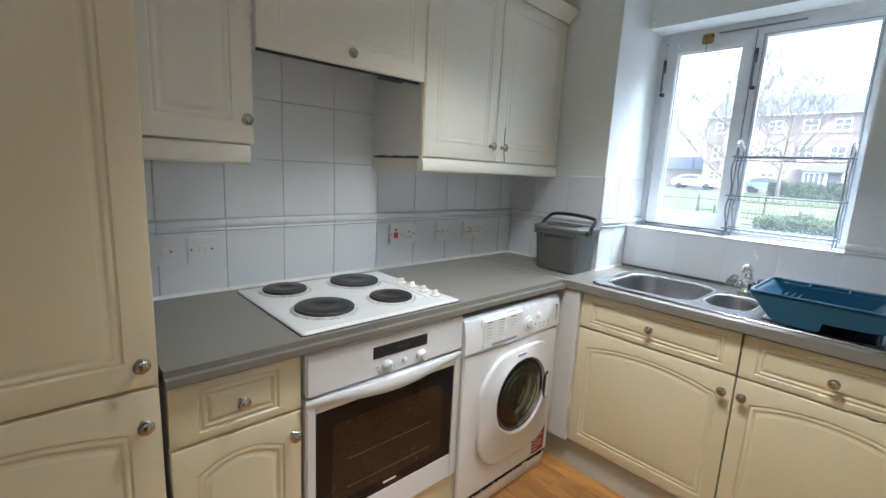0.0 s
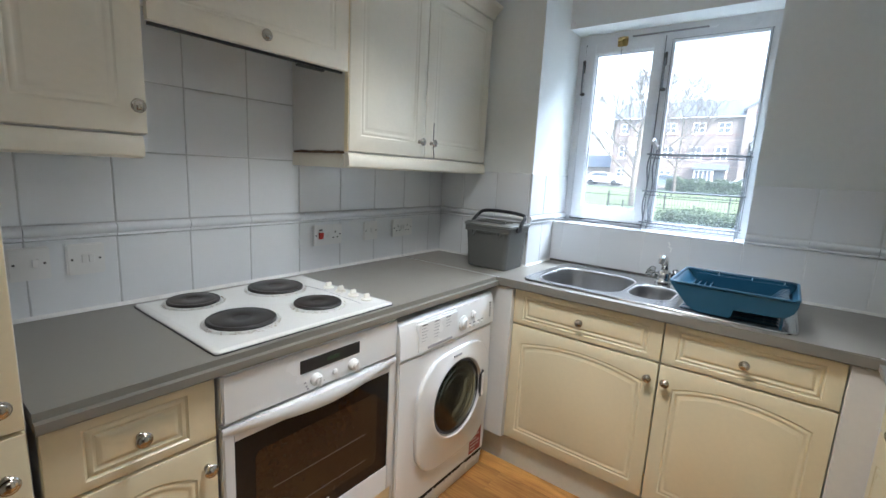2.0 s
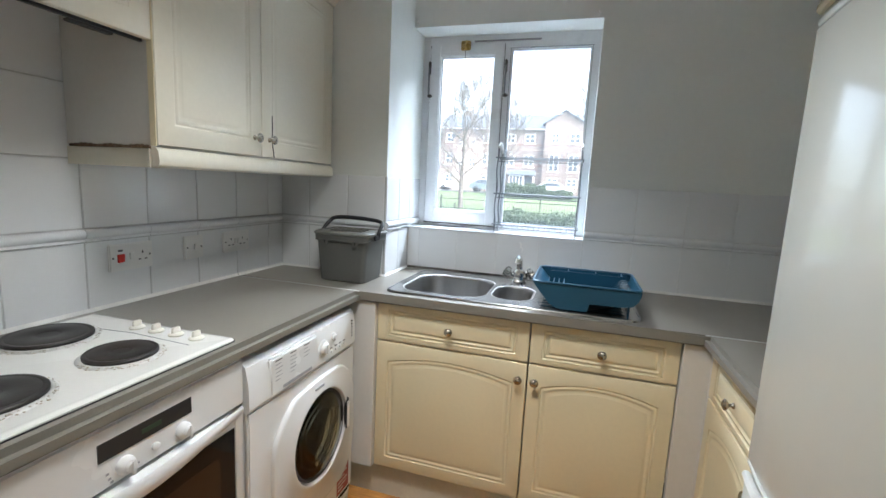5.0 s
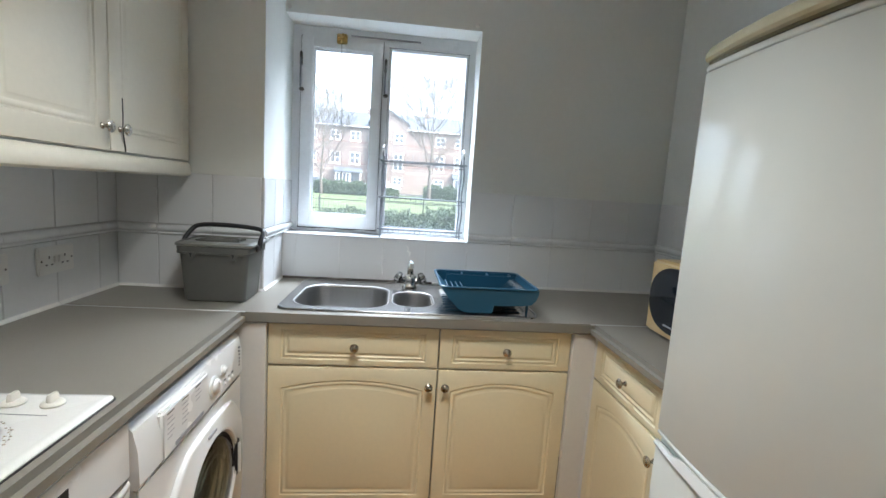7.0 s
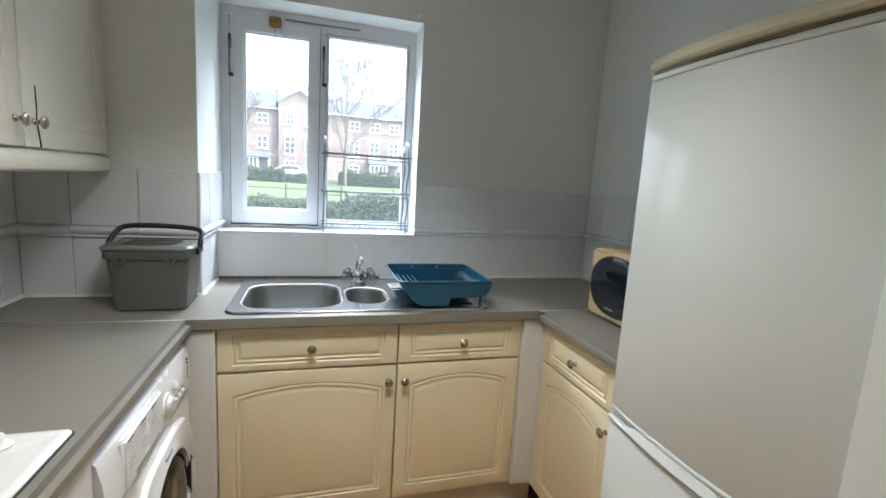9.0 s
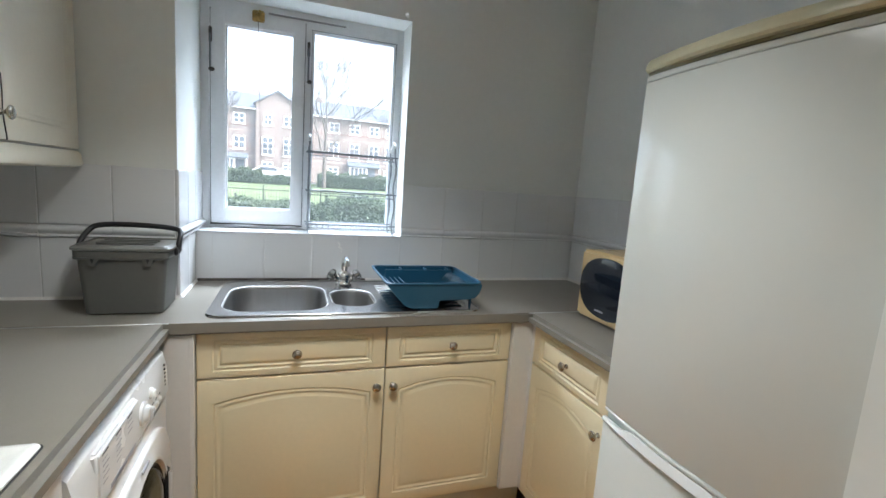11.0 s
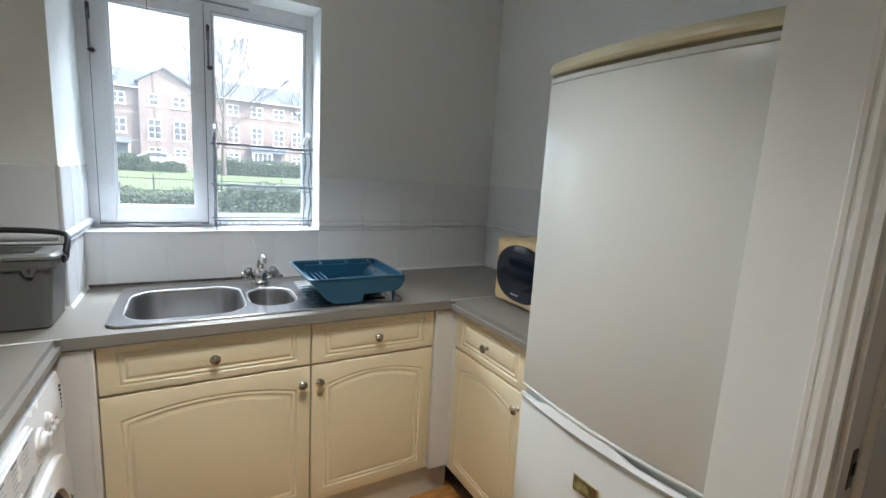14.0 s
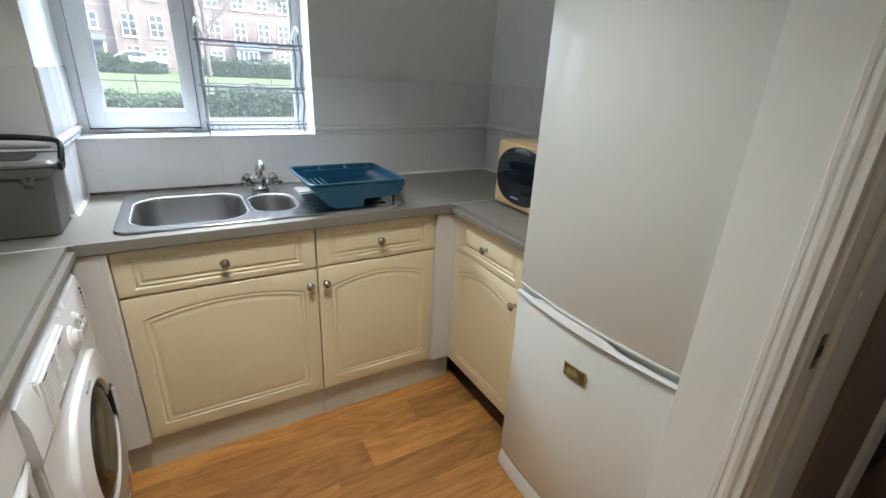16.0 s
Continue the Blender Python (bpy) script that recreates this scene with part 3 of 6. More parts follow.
# worktops
HOLE = (-0.505, -0.145, -1.075, -0.715)
bm = cells(bmesh.new(), [-0.600, -0.505, -0.29, -0.145, -0.001], [YR, -1.62, -1.255, -1.085, -1.075, -0.715, WY1 - 0.002, -0.001], 0.872, 0.910, skip=[(1, 4), (2, 4), (1, 2), (2, 2), (3, 6)])
edges = [e for e in bm.edges if all(abs(v.co.x + 0.600) < 1e-4 and v.co.z > 0.9 for v in e.verts)]
bmesh.ops.bevel(bm, geom=edges, offset=0.016, segments=6, affect="EDGES")
edges = [e for e in bm.edges if all(abs(v.co.x + 0.600) < 1e-4 and v.co.z < 0.88 for v in e.verts)]
bmesh.ops.bevel(bm, geom=edges, offset=0.005, segments=2, affect="EDGES")
me = finish(bm)
me.materials.append(WORKTOP)
wt1 = tagged(new("worktop", me), "grey speckled laminate worktop under the window", "worktop", "worktops")


def straight_top(x0, x1, y0, y1, front, label):
    bm = boxed(x0, x1, y0, y1, 0.872, 0.9105)
    es = [e for e in bm.edges if all(abs(v.co.y - front) < 1e-4 and v.co.z > 0.9 for v in e.verts)]
    bmesh.ops.bevel(bm, geom=es, offset=0.016, segments=6, affect="EDGES")
    es = [e for e in bm.edges if all(abs(v.co.y - front) < 1e-4 and v.co.z < 0.88 for v in e.verts)]
    bmesh.ops.bevel(bm, geom=es, offset=0.005, segments=2, affect="EDGES")
    me = finish(bm)
    me.materials.append(WORKTOP)
    return tagged(new("worktop", me), label, "worktop", "worktops")


wt2 = straight_top(-2.156, -0.602, -0.600, -0.001, -0.600, "grey speckled laminate worktop around the hob")
wt3 = straight_top(-1.098, -0.602, YR, -1.834, -1.834, "grey speckled laminate worktop under the microwave")
part("joint_strip", boxed(-0.6035, -0.5985, -0.5995, -0.002, 0.9085, 0.9120, 0.0008, 1), ALU, wt2, "thin aluminium joint strip")
part("joint_strip", boxed(-0.6035, -0.5985, YR + 0.002, -1.8345, 0.9085, 0.9120, 0.0008, 1), ALU, wt3, "thin aluminium joint strip")
part("sealant", prism(bmesh.new(), [(-0.006, 0.9105), (-0.016, 0.911), (-0.012, 0.9135), (-0.006, 0.921)], 0, -2.15, -0.602), SILICONE, wt2, "white sealant bead")
part("sealant", prism(bmesh.new(), [(-0.006, 0.910), (-0.016, 0.9105), (-0.012, 0.9135), (-0.006, 0.921)], 0, -0.598, -0.29), SILICONE, wt1, "white sealant bead")
part("sealant", prism(bmesh.new(), [(-0.291, 0.910), (-0.300, 0.9105), (-0.296, 0.9135), (-0.291, 0.919)], 1, WY1 - 0.012, -0.006), SILICONE, wt1, "white sealant bead")
part("sealant", prism(bmesh.new(), [(WY1 - 0.006, 0.910), (WY1 - 0.015, 0.9105), (WY1 - 0.011, 0.9135), (WY1 - 0.006, 0.919)], 0, -0.291, -0.006), SILICONE, wt1, "white sealant bead")
part("sealant", prism(bmesh.new(), [(-0.006, 0.910), (-0.016, 0.9105), (-0.012, 0.9145), (-0.006, 0.920)], 1, -1.28, WY1 - 0.01), DIRTY_SILICONE, wt1, "blackened crumbling sealant")
part("sealant", prism(bmesh.new(), [(-0.006, 0.910), (-0.016, 0.9105), (-0.012, 0.9135), (-0.006, 0.920)], 1, YR + 0.006, -1.28), SILICONE, wt1, "white sealant bead")
part("sealant", prism(bmesh.new(), [(YR + 0.006, 0.910), (YR + 0.016, 0.9105), (YR + 0.012, 0.9135), (YR + 0.006, 0.920)], 0, -1.09, -0.01), SILICONE, wt1, "white sealant bead")

# ---- base units ----
base_unit("sink_unit", "wide cream base unit with drawer and arched door, under sink", (-0.568, -0.664, 0), -90, 0.615, 0.583, body_top=0.725)
base_unit("drawer_unit", "cream base unit with drawer and arched door, under the draining board", (-0.568, -1.280, 0), -90, 0.502, 0.028, body_top=0.725)
base_unit("corner_drawer_unit", "cream base unit with drawer and arched door, below the microwave", (-0.605, -1.864, 0), 180, 0.455, 0.425)
base_unit("narrow_drawer_unit", "narrow cream base unit with drawer and arched door beside the oven", (-2.152, -0.572, 0), 0, 0.315, 0.288)
fil = thing("corner_filler", (-0.575, -0.63, 0), "white filler post between the washing machine and the sink unit", "filler panel")
part("post", boxed(-0.588, -0.558, -0.6635, -0.450, 0.15, 0.868, 0.001, 1), CARCASS, fil)
part("edge_strip", boxed(-0.5896, -0.5882, -0.6630, -0.6490, 0.152, 0.866, 0.0005, 1), CARCASS, fil, "narrow white edging strip")
fil2 = thing("corner_filler", (-0.575, -1.81, 0), "pale filler post in the corner by the microwave worktop", "filler panel")
part("post", boxed(-0.585, -0.560, -1.890, -1.783, 0.15, 0.868, 0.001, 1), CARCASS, fil2)
part("post", boxed(-0.6045, -0.5855, -1.882, -1.866, 0.15, 0.868, 0.001, 1), CARCASS, fil2)
pl = thing("plinth", (-0.53, -1.2, 0), "scuffed grey plinth boards under the sink units", "plinth")
part("plinth_board", boxed(-0.536, -0.520, -1.279, -0.45, 0.0, 0.149, 0.001, 1), PLINTH, pl)
part("plinth_board", boxed(-0.536, -0.520, -1.90, -1.281, 0.0, 0.149, 0.001, 1), PLINTH, pl)
pl2 = thing("plinth", (-2.0, -0.53, 0), "cream plinth board under the narrow unit", "plinth")
part("plinth_board", boxed(-2.75, -1.838, -0.536, -0.520, 0.0, 0.149, 0.001, 1), PLINTH, pl2)

# ---- larder and wall units ----
lard = thing("larder_unit", (-2.76, -0.595, 0), "tall cream larder unit, long door above a short arched one", "kitchen cabinet", local=True)
part("body", boxed(0.0, 0.596, 0.019, 0.59, 0.15, 2.12, 0.001, 1), CARCASS, lard)
ld = part("door", turned(panel_front(0.590, 2.10 - 0.892, 0.056, 0), Matrix.Translation((0.003, 0, 0.892))), CREAM, lard, "long cream routed door")
knob_on(ld, 0.562, 0.948)
ld2 = part("door", turned(panel_front(0.590, 0.885 - 0.152, 0.056, 0.034), Matrix.Translation((0.003, 0, 0.152))), CREAM, lard, "short cream arched door")
knob_on(ld2, 0.562, 0.812)


def wall_unit(name, label, x0, y, w, doors, z0=1.415, z1=2.105, knobs=()):
    u = thing(name, (x0, y, 0), label, "kitchen wall cabinet", "wall cabinets", local=True)
    part("body", boxed(0.001, w - 0.001, 0.019, -y - 0.008, z0 - 0.003, z1, 0.001, 1), CARCASS, u, "white cabinet carcass")
    a = 0.0
    for dw, kx in doors:
        d = part("door", turned(panel_front(dw - 0.003, z1 - z0, 0.056, 0, deep=0.0036), Matrix.Translation((a + 0.0015, 0, z0))), CREAM_DAYLIT, u, "cream routed door")
        knob_on(d, a + kx, z0 + 0.062)
        a += dw
    return u


UY = -0.318
wu1 = wall_unit("wall_cabinet", "single cream wall cabinet beside the larder", -2.158, UY, 0.303, [(0.303, 0.277)])
WA, WP = 3.3, Vector((-1.250, -0.338))


def to_wall_unit(x, y):
    """A place in plan, in the double wall unit's own turned axes."""
    d, c, si = Vector((x, y)) - WP, math.cos(radians(WA)), math.sin(radians(WA))
    return (d.x * c + d.y * si, -d.x * si + d.y * c)


wu2 = thing("wall_cabinet", (WP.x, WP.y, 0), "double cream wall cabinet with a cracked door", "kitchen wall cabinet", "wall cabinets", WA, local=True)
side = to_wall_unit(-1.250, -0.0075)
far = to_wall_unit(-0.2875, -0.0075)
part("body", prism(bmesh.new(), [(0.0, 0.019), (0.955, 0.019), far, side], 2, 1.412, 2.105), CARCASS, wu2, "white cabinet carcass", smooth=False)
a_ = 0.0
for dw, kx in ((0.435, 0.395), (0.520, 0.042)):
    d_ = part("door", turned(panel_front(dw - 0.004, 2.105 - 1.415, 0.056, 0, deep=0.0036), Matrix.Translation((a_ + 0.002, 0, 1.415))), CREAM_DAYLIT, wu2, "cream routed door")
    knob_on(d_, a_ + kx, 1.415 + 0.062)
    a_ += dw
part("edge_strip", boxed(-0.0015, 0.0012, 0.004, 0.022, 1.412, 2.105), CREAM, wu2, "yellowed edging strip")
part("crack", tube(bmesh.new(), [(0.494, -0.0004, 1.565), (0.496, -0.0004, 1.52), (0.493, -0.0004, 1.485), (0.497, -0.0004, 1.455), (0.503, -0.0004, 1.43), (0.505, -0.0004, 1.416)], 0.0019, 5), DARK, wu2, "dark crack through the door skin")
bm = bmesh.new()
rows_ = []
for k in range(41):
    p = Vector((-0.001, 0.02)).lerp(Vector(side), k / 42)
    up = 0.004 + 0.007 * abs(math.sin(k * 1.9)) * (0.4 + 0.6 * abs(math.sin(k * 0.23 + 0.4)))
    rows_.append([Vector((p.x + 0.001, p.y, 1.405)), Vector((p.x - 0.008 - 0.002 * math.sin(k * 1.7), p.y, 1.405)), Vector((p.x - 0.006, p.y, 1.406 + up)), Vector((p.x + 0.001, p.y, 1.406 + up))])
part("torn_edge", loft(bm, rows_), CHIPBOARD, wu2, "torn brown chipboard edge", smooth=False)

PEL = [(0.0, 0.0), (-0.022, 0.006), (-0.026, 0.014), (-0.022, 0.044), (-0.014, 0.053), (0.0, 0.055)]


def light_pelmet(label, x0, x1, side_left, side_right, y=UY, z=1.356):
    """A light pelmet under wall units: a front run with returns back to the wall."""
    p = thing("pelmet", ((x0 + x1) / 2, y, z), label, "pelmet", "pelmets")
    part("front_rail", prism(bmesh.new(), [(y + 0.018 + u, z + v) for u, v in PEL], 0, x0, x1), CREAM_DAYLIT, p)
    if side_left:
        part("side_rail", boxed(x0 - 0.006, x0 + 0.012, y + 0.02, -0.007, z, z + 0.050, 0.002), CREAM_DAYLIT, p)
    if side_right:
        part("side_rail", boxed(x1 - 0.012, x1 + 0.006, y + 0.02, -0.007, z, z + 0.050, 0.002), CREAM_DAYLIT, p)
    return p


light_pelmet("cream light pelmet under the single wall cabinet", -2.160, -1.868, False, True)
p2 = thing("pelmet", (WP.x, WP.y, 0), "cream light pelmet under the double wall cabinet", "pelmet", "pelmets", WA, local=True)
part("front_rail", prism(bmesh.new(), [(0.018 + u, 1.356 + v) for u, v in PEL], 0, -0.004, 0.954), CREAM_DAYLIT, p2)
part("side_rail", prism(bmesh.new(), [(-0.006, 0.022), (0.012, 0.022), (side[0] + 0.016, side[1]), (side[0] - 0.002, side[1])], 2, 1.356, 1.405), CREAM_DAYLIT, p2)
cor = thing("cornice", (-0.8, UY, 2.105), "cream cornice along the top of the wall cabinets", "cornice")
part("moulding", prism(bmesh.new(), [(UY + 0.02, 2.107), (UY - 0.008, 2.107), (UY - 0.012, 2.118), (UY - 0.034, 2.140), (UY - 0.048, 2.150), (UY - 0.050, 2.166), (UY + 0.02, 2.166)], 0, -2.158, -1.250), CREAM_DAYLIT, cor)
part("moulding", turned(prism(bmesh.new(), [(0.02, 2.107), (-0.008, 2.107), (-0.012, 2.118), (-0.034, 2.140), (-0.048, 2.150), (-0.050, 2.166), (0.02, 2.166)], 0, -0.001, 0.954), pose(WP.x, WP.y, 0, 0, 0, WA)), CREAM_DAYLIT, cor)

# canopy unit with the cooker hood behind a lift-up door
can = thing("hood_cabinet", (-1.852, UY, 0), "cream bridging cabinet with a lift-up door hiding the cooker hood", "kitchen wall cabinet", local=True)
cw = 0.604
part("body", boxed(0.004, cw - 0.008, 0.019, -UY - 0.008, 1.850, 2.105, 0.001, 1), CARCASS, can)
cd = part("door", turned(panel_front(cw - 0.004, 2.103 - 1.676, 0.056, 0, deep=0.0036), Matrix.Translation((0.002, -0.014, 1.676))), CREAM_DAYLIT, can, "cream lift-up door")
kk = knob_on(cd, 0.300, 1.715)
part("hood_body", boxed(0.012, cw - 0.012, 0.02, 0.27, 1.840, 1.8495, 0.002), PLASTIC, can, "white underside of the cooker hood")
part("hood_lip", boxed(0.010, cw - 0.012, 0.005, 0.016, 1.669, 1.680, 0.001, 1), BLACK, can, "dark front lip of the hood")
part("hood_catch", boxed(0.42, 0.52, 0.006, 0.024, 1.662, 1.6685, 0.002), STAY, can, "grey metal catch")

# ---- tiles ----
# (set at the end of the file)

# ---- window ----
FX0, FX1 = 0.150, 0.215
win = structure("window_1", bmesh.new(), FRAME, "white painted casement window with one opening sash and one fixed pane", "window")


def ring_frame(x0, x1, y0, y1, z0, z1, t, bev=0.004):
    """Four mitred-looking rails around an opening in the plane of x."""
    tl, tr, tb, tt = t
    bm = bmesh.new()
    box(bm, x0, x1, y0, y0 + tr, z0, z1, bev)
    box(bm, x0, x1, y1 - tl, y1, z0, z1, bev)
    box(bm, x0 + 0.0005, x1 - 0.0005, y0 + tr - 0.006, y1 - tl + 0.006, z0, z0 + tb, bev)
    box(bm, x0 + 0.0005, x1 - 0.0005, y0 + tr - 0.006, y1 - tl + 0.006, z1 - tt, z1, bev)
    return bm


part("window_frame", ring_frame(FX0, FX1, WY0 - 0.02, WY1 + 0.02, WZ0 - 0.01, WZ1 + 0.01, (0.055, 0.055, 0.045, 0.078)), FRAME, win, "white painted outer frame")
part("mullion", boxed(FX0 + 0.001, FX1 - 0.001, -1.018, -0.986, WZ0 + 0.02, WZ1 - 0.04, 0.004), FRAME, win)
sash = part("sash", ring_frame(FX0 - 0.014, FX0 + 0.034, -0.986, -0.600, 1.145, 2.055, (0.058, 0.046, 0.068, 0.052), 0.005), FRAME, win, "white painted opening sash")
part("pane", boxed(FX0 + 0.012, FX0 + 0.016, -0.944, -0.654, 1.210, 2.006), PANE, sash)
part("bead", ring_frame(FX0 + 0.004, FX0 + 0.012, -0.942, -0.657, 1.212, 2.004, (0.008, 0.008, 0.008, 0.008), 0.002), FRAME, sash)
part("pane", boxed(FX0 + 0.030, FX0 + 0.034, -1.41, -1.012, 1.146, 2.043), PANE, win)
part("bead", ring_frame(FX0 + 0.008, FX0 + 0.030, -1.410, -1.016, 1.148, 2.041, (0.012, 0.012, 0.012, 0.012), 0.003), FRAME, win)
part("rebate_line", ring_frame(FX0 - 0.0018, FX0 + 0.006, -1.4085, -1.0165, 1.1495, 2.0395, (0.0022, 0.0022, 0.0022, 0.0022), 0), PRINT, win, "grey joint line round the fixed pane")
for ob in win.children_recursive:
    if ob.name.startswith("pane"):
        ob.visible_shadow = False
part("weather_gap", boxed(FX0 - 0.0145, FX0 - 0.003, -0.990, -0.598, 1.1395, 1.1435), DARK, win, "dark gap under the sash")
part("sash_gap", boxed(FX0 - 0.0035, FX0 - 0.0005, -0.600, -0.5972, 1.14, 2.060), PRINT_DARK, win, "dark gap beside the sash")
part("sash_gap", boxed(FX0 - 0.0035, FX0 - 0.0005, -0.989, -0.9868, 1.14, 2.060), PRINT_DARK, win, "dark gap beside the sash")
part("gasket_clip", boxed(FX0 - 0.018, FX0 - 0.010, -0.780, -0.690, 1.133, 1.141, 0.002), FRAME, win)
part("gasket_clip", boxed(FX0 - 0.018, FX0 - 0.010, -0.960, -0.885, 1.133, 1.141, 0.002), FRAME, win)
part("window_sill", boxed(-0.010, FX0 - 0.0005, WY0 + 0.001, WY1 - 0.001, WZ0 + 0.0005, WZ0 + 0.010, 0.003), TILE, win, "white tiled sill")
part("trickle_vent", boxed(FX0 - 0.012, FX0 - 0.0005, -1.165, -0.83, 2.071, 2.077, 0.002), PRINT, win, "grey trickle vent strip")
part("trickle_vent_cover", boxed(FX0 - 0.013, FX0 - 0.0005, -1.200, -1.166, 2.066, 2.080, 0.004), FRAME, win)
for hy in (-0.602, -1.002):
    stay = part("stay_handle", boxed(FX0 - 0.030, FX0 - 0.0145, hy - 0.006, hy + 0.006, 1.915, 1.978, 0.003), STAY, win, "dull grey metal handle")
    part("stay_rod", tube(bmesh.new(), [(FX0 - 0.024, hy, 1.960), (FX0 - 0.032, hy, 1.93), (FX0 - 0.033, hy, 1.87), (FX0 - 0.030, hy, 1.812)], 0.0042, 8), WIRE, stay, "worn grey rod")
    part("stay_foot", boxed(FX0 - 0.036, FX0 - 0.0145, hy - 0.016, hy + 0.006, 1.798, 1.813, 0.004), STAY, stay)
catch = part("sash_catch", boxed(FX0 - 0.026, FX0 - 0.0145, -0.815, -0.765, 2.028, 2.074, 0.004), BRASS, win, "worn brass sash catch")
bm = tube(bmesh.new(), [(FX0 - 0.034, -0.797, 2.070), (FX0 - 0.040, -0.790, 2.055), (FX0 - 0.040, -0.788, 2.040), (FX0 - 0.030, -0.790, 2.030)], 0.006, 8)
lathe(bm, [(0, 0), (0.006, 0), (0.006, 0.006), (0, 0.008)], 10, pose(FX0 - 0.026, -0.775, 2.05, 0, -90, 0))
part("lever", bm, BRASS, catch, "brass lever")
part("cord", tube(bmesh.new(), [(FX0 - 0.030, -0.790, 2.03), (FX0 - 0.026, -0.792, 1.9), (FX0 - 0.022, -0.798, 1.7), (FX0 - 0.022, -0.804, 1.5), (FX0 - 0.022, -0.812, 1.345)], 0.0012, 6), RUBBER, catch, "thin dark pull cord")
for hy in (-0.578, -1.418):
    hk = thing("curtain_hook", (0, hy, 2.12), "small white plastic cup hook above the window", "hook", "hooks above the window")
    part("hook", tube(lathe(bmesh.new(), [(0, 0), (0.009, 0), (0.009, 0.004), (0.004, 0.006), (0.003, 0.016), (0, 0.017)], 12, pose(0, hy, 2.130, 0, -90, 0)), [(-0.014, hy, 2.130), (-0.022, hy, 2.127), (-0.026, hy, 2.120), (-0.022, hy, 2.112), (-0.015, hy, 2.112)], 0.0028, 8), PLASTIC, hk)

# ---- oven and hob ----
ov = thing("oven", (-1.832, -0.57, 0), "white built-in single oven with a bowed door handle and smoked glass", "oven", local=True)
OW = 0.594
part("body", boxed(0.003, OW - 0.003, 0.012, 0.54, 0.232, 0.862, 0.002), APPLIANCE, ov)
panel = part("control_panel", boxed(0.0, OW, -0.018, 0.011, 0.738, 0.866, 0.005, 3), APPLIANCE, ov, "white control panel")
disp = part("display", boxed(0.212, 0.424, -0.0195, -0.0175, 0.798, 0.836, 0.0006, 1), BLACK, panel, "black clock display")
part("digits", boxed(0.30, 0.345, -0.0202, -0.0196, 0.811, 0.822), material("dim_green_digits", (0.03, 0.06, 0.035), 0.3), disp)
for kx, r in ((0.262, 0.0185), (0.398, 0.0185)):
    k = part("control_knob", lathe(bmesh.new(), [(0.0, 0), (r, 0), (r, 0.008), (r * 0.86, 0.013), (r * 0.62, 0.015), (r * 0.55, 0.024), (0, 0.025)], 24, pose(kx, -0.018, 0.768, 90)), PLASTIC, panel, "white round control knob")
    part("grip", boxed(kx - 0.004, kx + 0.004, -0.046, -0.0425, 0.752, 0.784, 0.0015), PLASTIC, k)
part("button", lathe(bmesh.new(), [(0, 0), (0.009, 0), (0.009, 0.004), (0.006, 0.006), (0, 0.0062)], 18, pose(0.330, -0.018, 0.768, 90)), PLASTIC, panel)
for dx, dz in ((-0.03, -0.012), (-0.034, 0.0), (-0.026, -0.02), (0.028, -0.014)):
    part("symbol", boxed(0.262 + dx - 0.003, 0.262 + dx + 0.003, -0.0186, -0.0179, 0.768 + dz - 0.0025, 0.768 + dz + 0.0025), PRINT, panel)
od = part("door", ring_frame(0, 0.024, 0, OW, 0.234, 0.730, (0.032, 0.032, 0.100, 0.050), 0.004), APPLIANCE, ov, "white oven door frame")
for v in od.data.vertices:
    v.co = Vector((v.co.y, v.co.x - 0.014, v.co.z))
od.data.flip_normals()
n = 24
hand = []
for k in range(n + 1):
    s = k / n
    bow = math.sin(math.pi * s) ** 2
    x = OW * s
    low = 0.702 - 0.018 * bow
    fy = -0.016 - 0.026 * math.sin(math.pi * min(max(s, 0), 1))
    hand.append([Vector((x, -0.012, 0.7305)), Vector((x, fy + 0.004, 0.7305)), Vector((x, fy, 0.724)), Vector((x, fy, low + 0.014)), Vector((x, fy + 0.005, low + 0.003)), Vector((x, -0.015, low))])
part("handle", loft(bmesh.new(), hand), APPLIANCE, od, "broad bowed white handle")
gl = part("glass", boxed(0.030, OW - 0.030, -0.0115, -0.006, 0.330, 0.700), OVEN_GLASS, od, "smoked black glass")
bm = prism(bmesh.new(), round_rect(OW / 2, 0.500, 0.43, 0.260, 0.022), 1, -0.0124, -0.0117)
part("inner_window", bm, OVEN_CAVITY, gl, "brown oven cavity seen through the glass")
for z in (0.405, 0.50):
    part("oven_shelf", tube(bmesh.new(), [(OW / 2 - 0.165, -0.0126, z), (OW / 2 + 0.165, -0.0126, z)], 0.0010, 5), material("dull_shelf_wire", (0.045, 0.028, 0.018), 0.4), gl)
part("brand_mark", boxed(OW / 2 - 0.03, OW / 2 + 0.02, -0.0122, -0.0116, 0.350, 0.357), PRINT_PALE, gl, "small pale printed mark")
ovp = thing("oven_plinth_panel", (-1.53, -0.56, 0), "cream panel under the oven", "filler panel")
part("panel", boxed(-1.834, -1.236, -0.572, -0.555, 0.012, 0.226, 0.001, 1), CREAM, ovp)

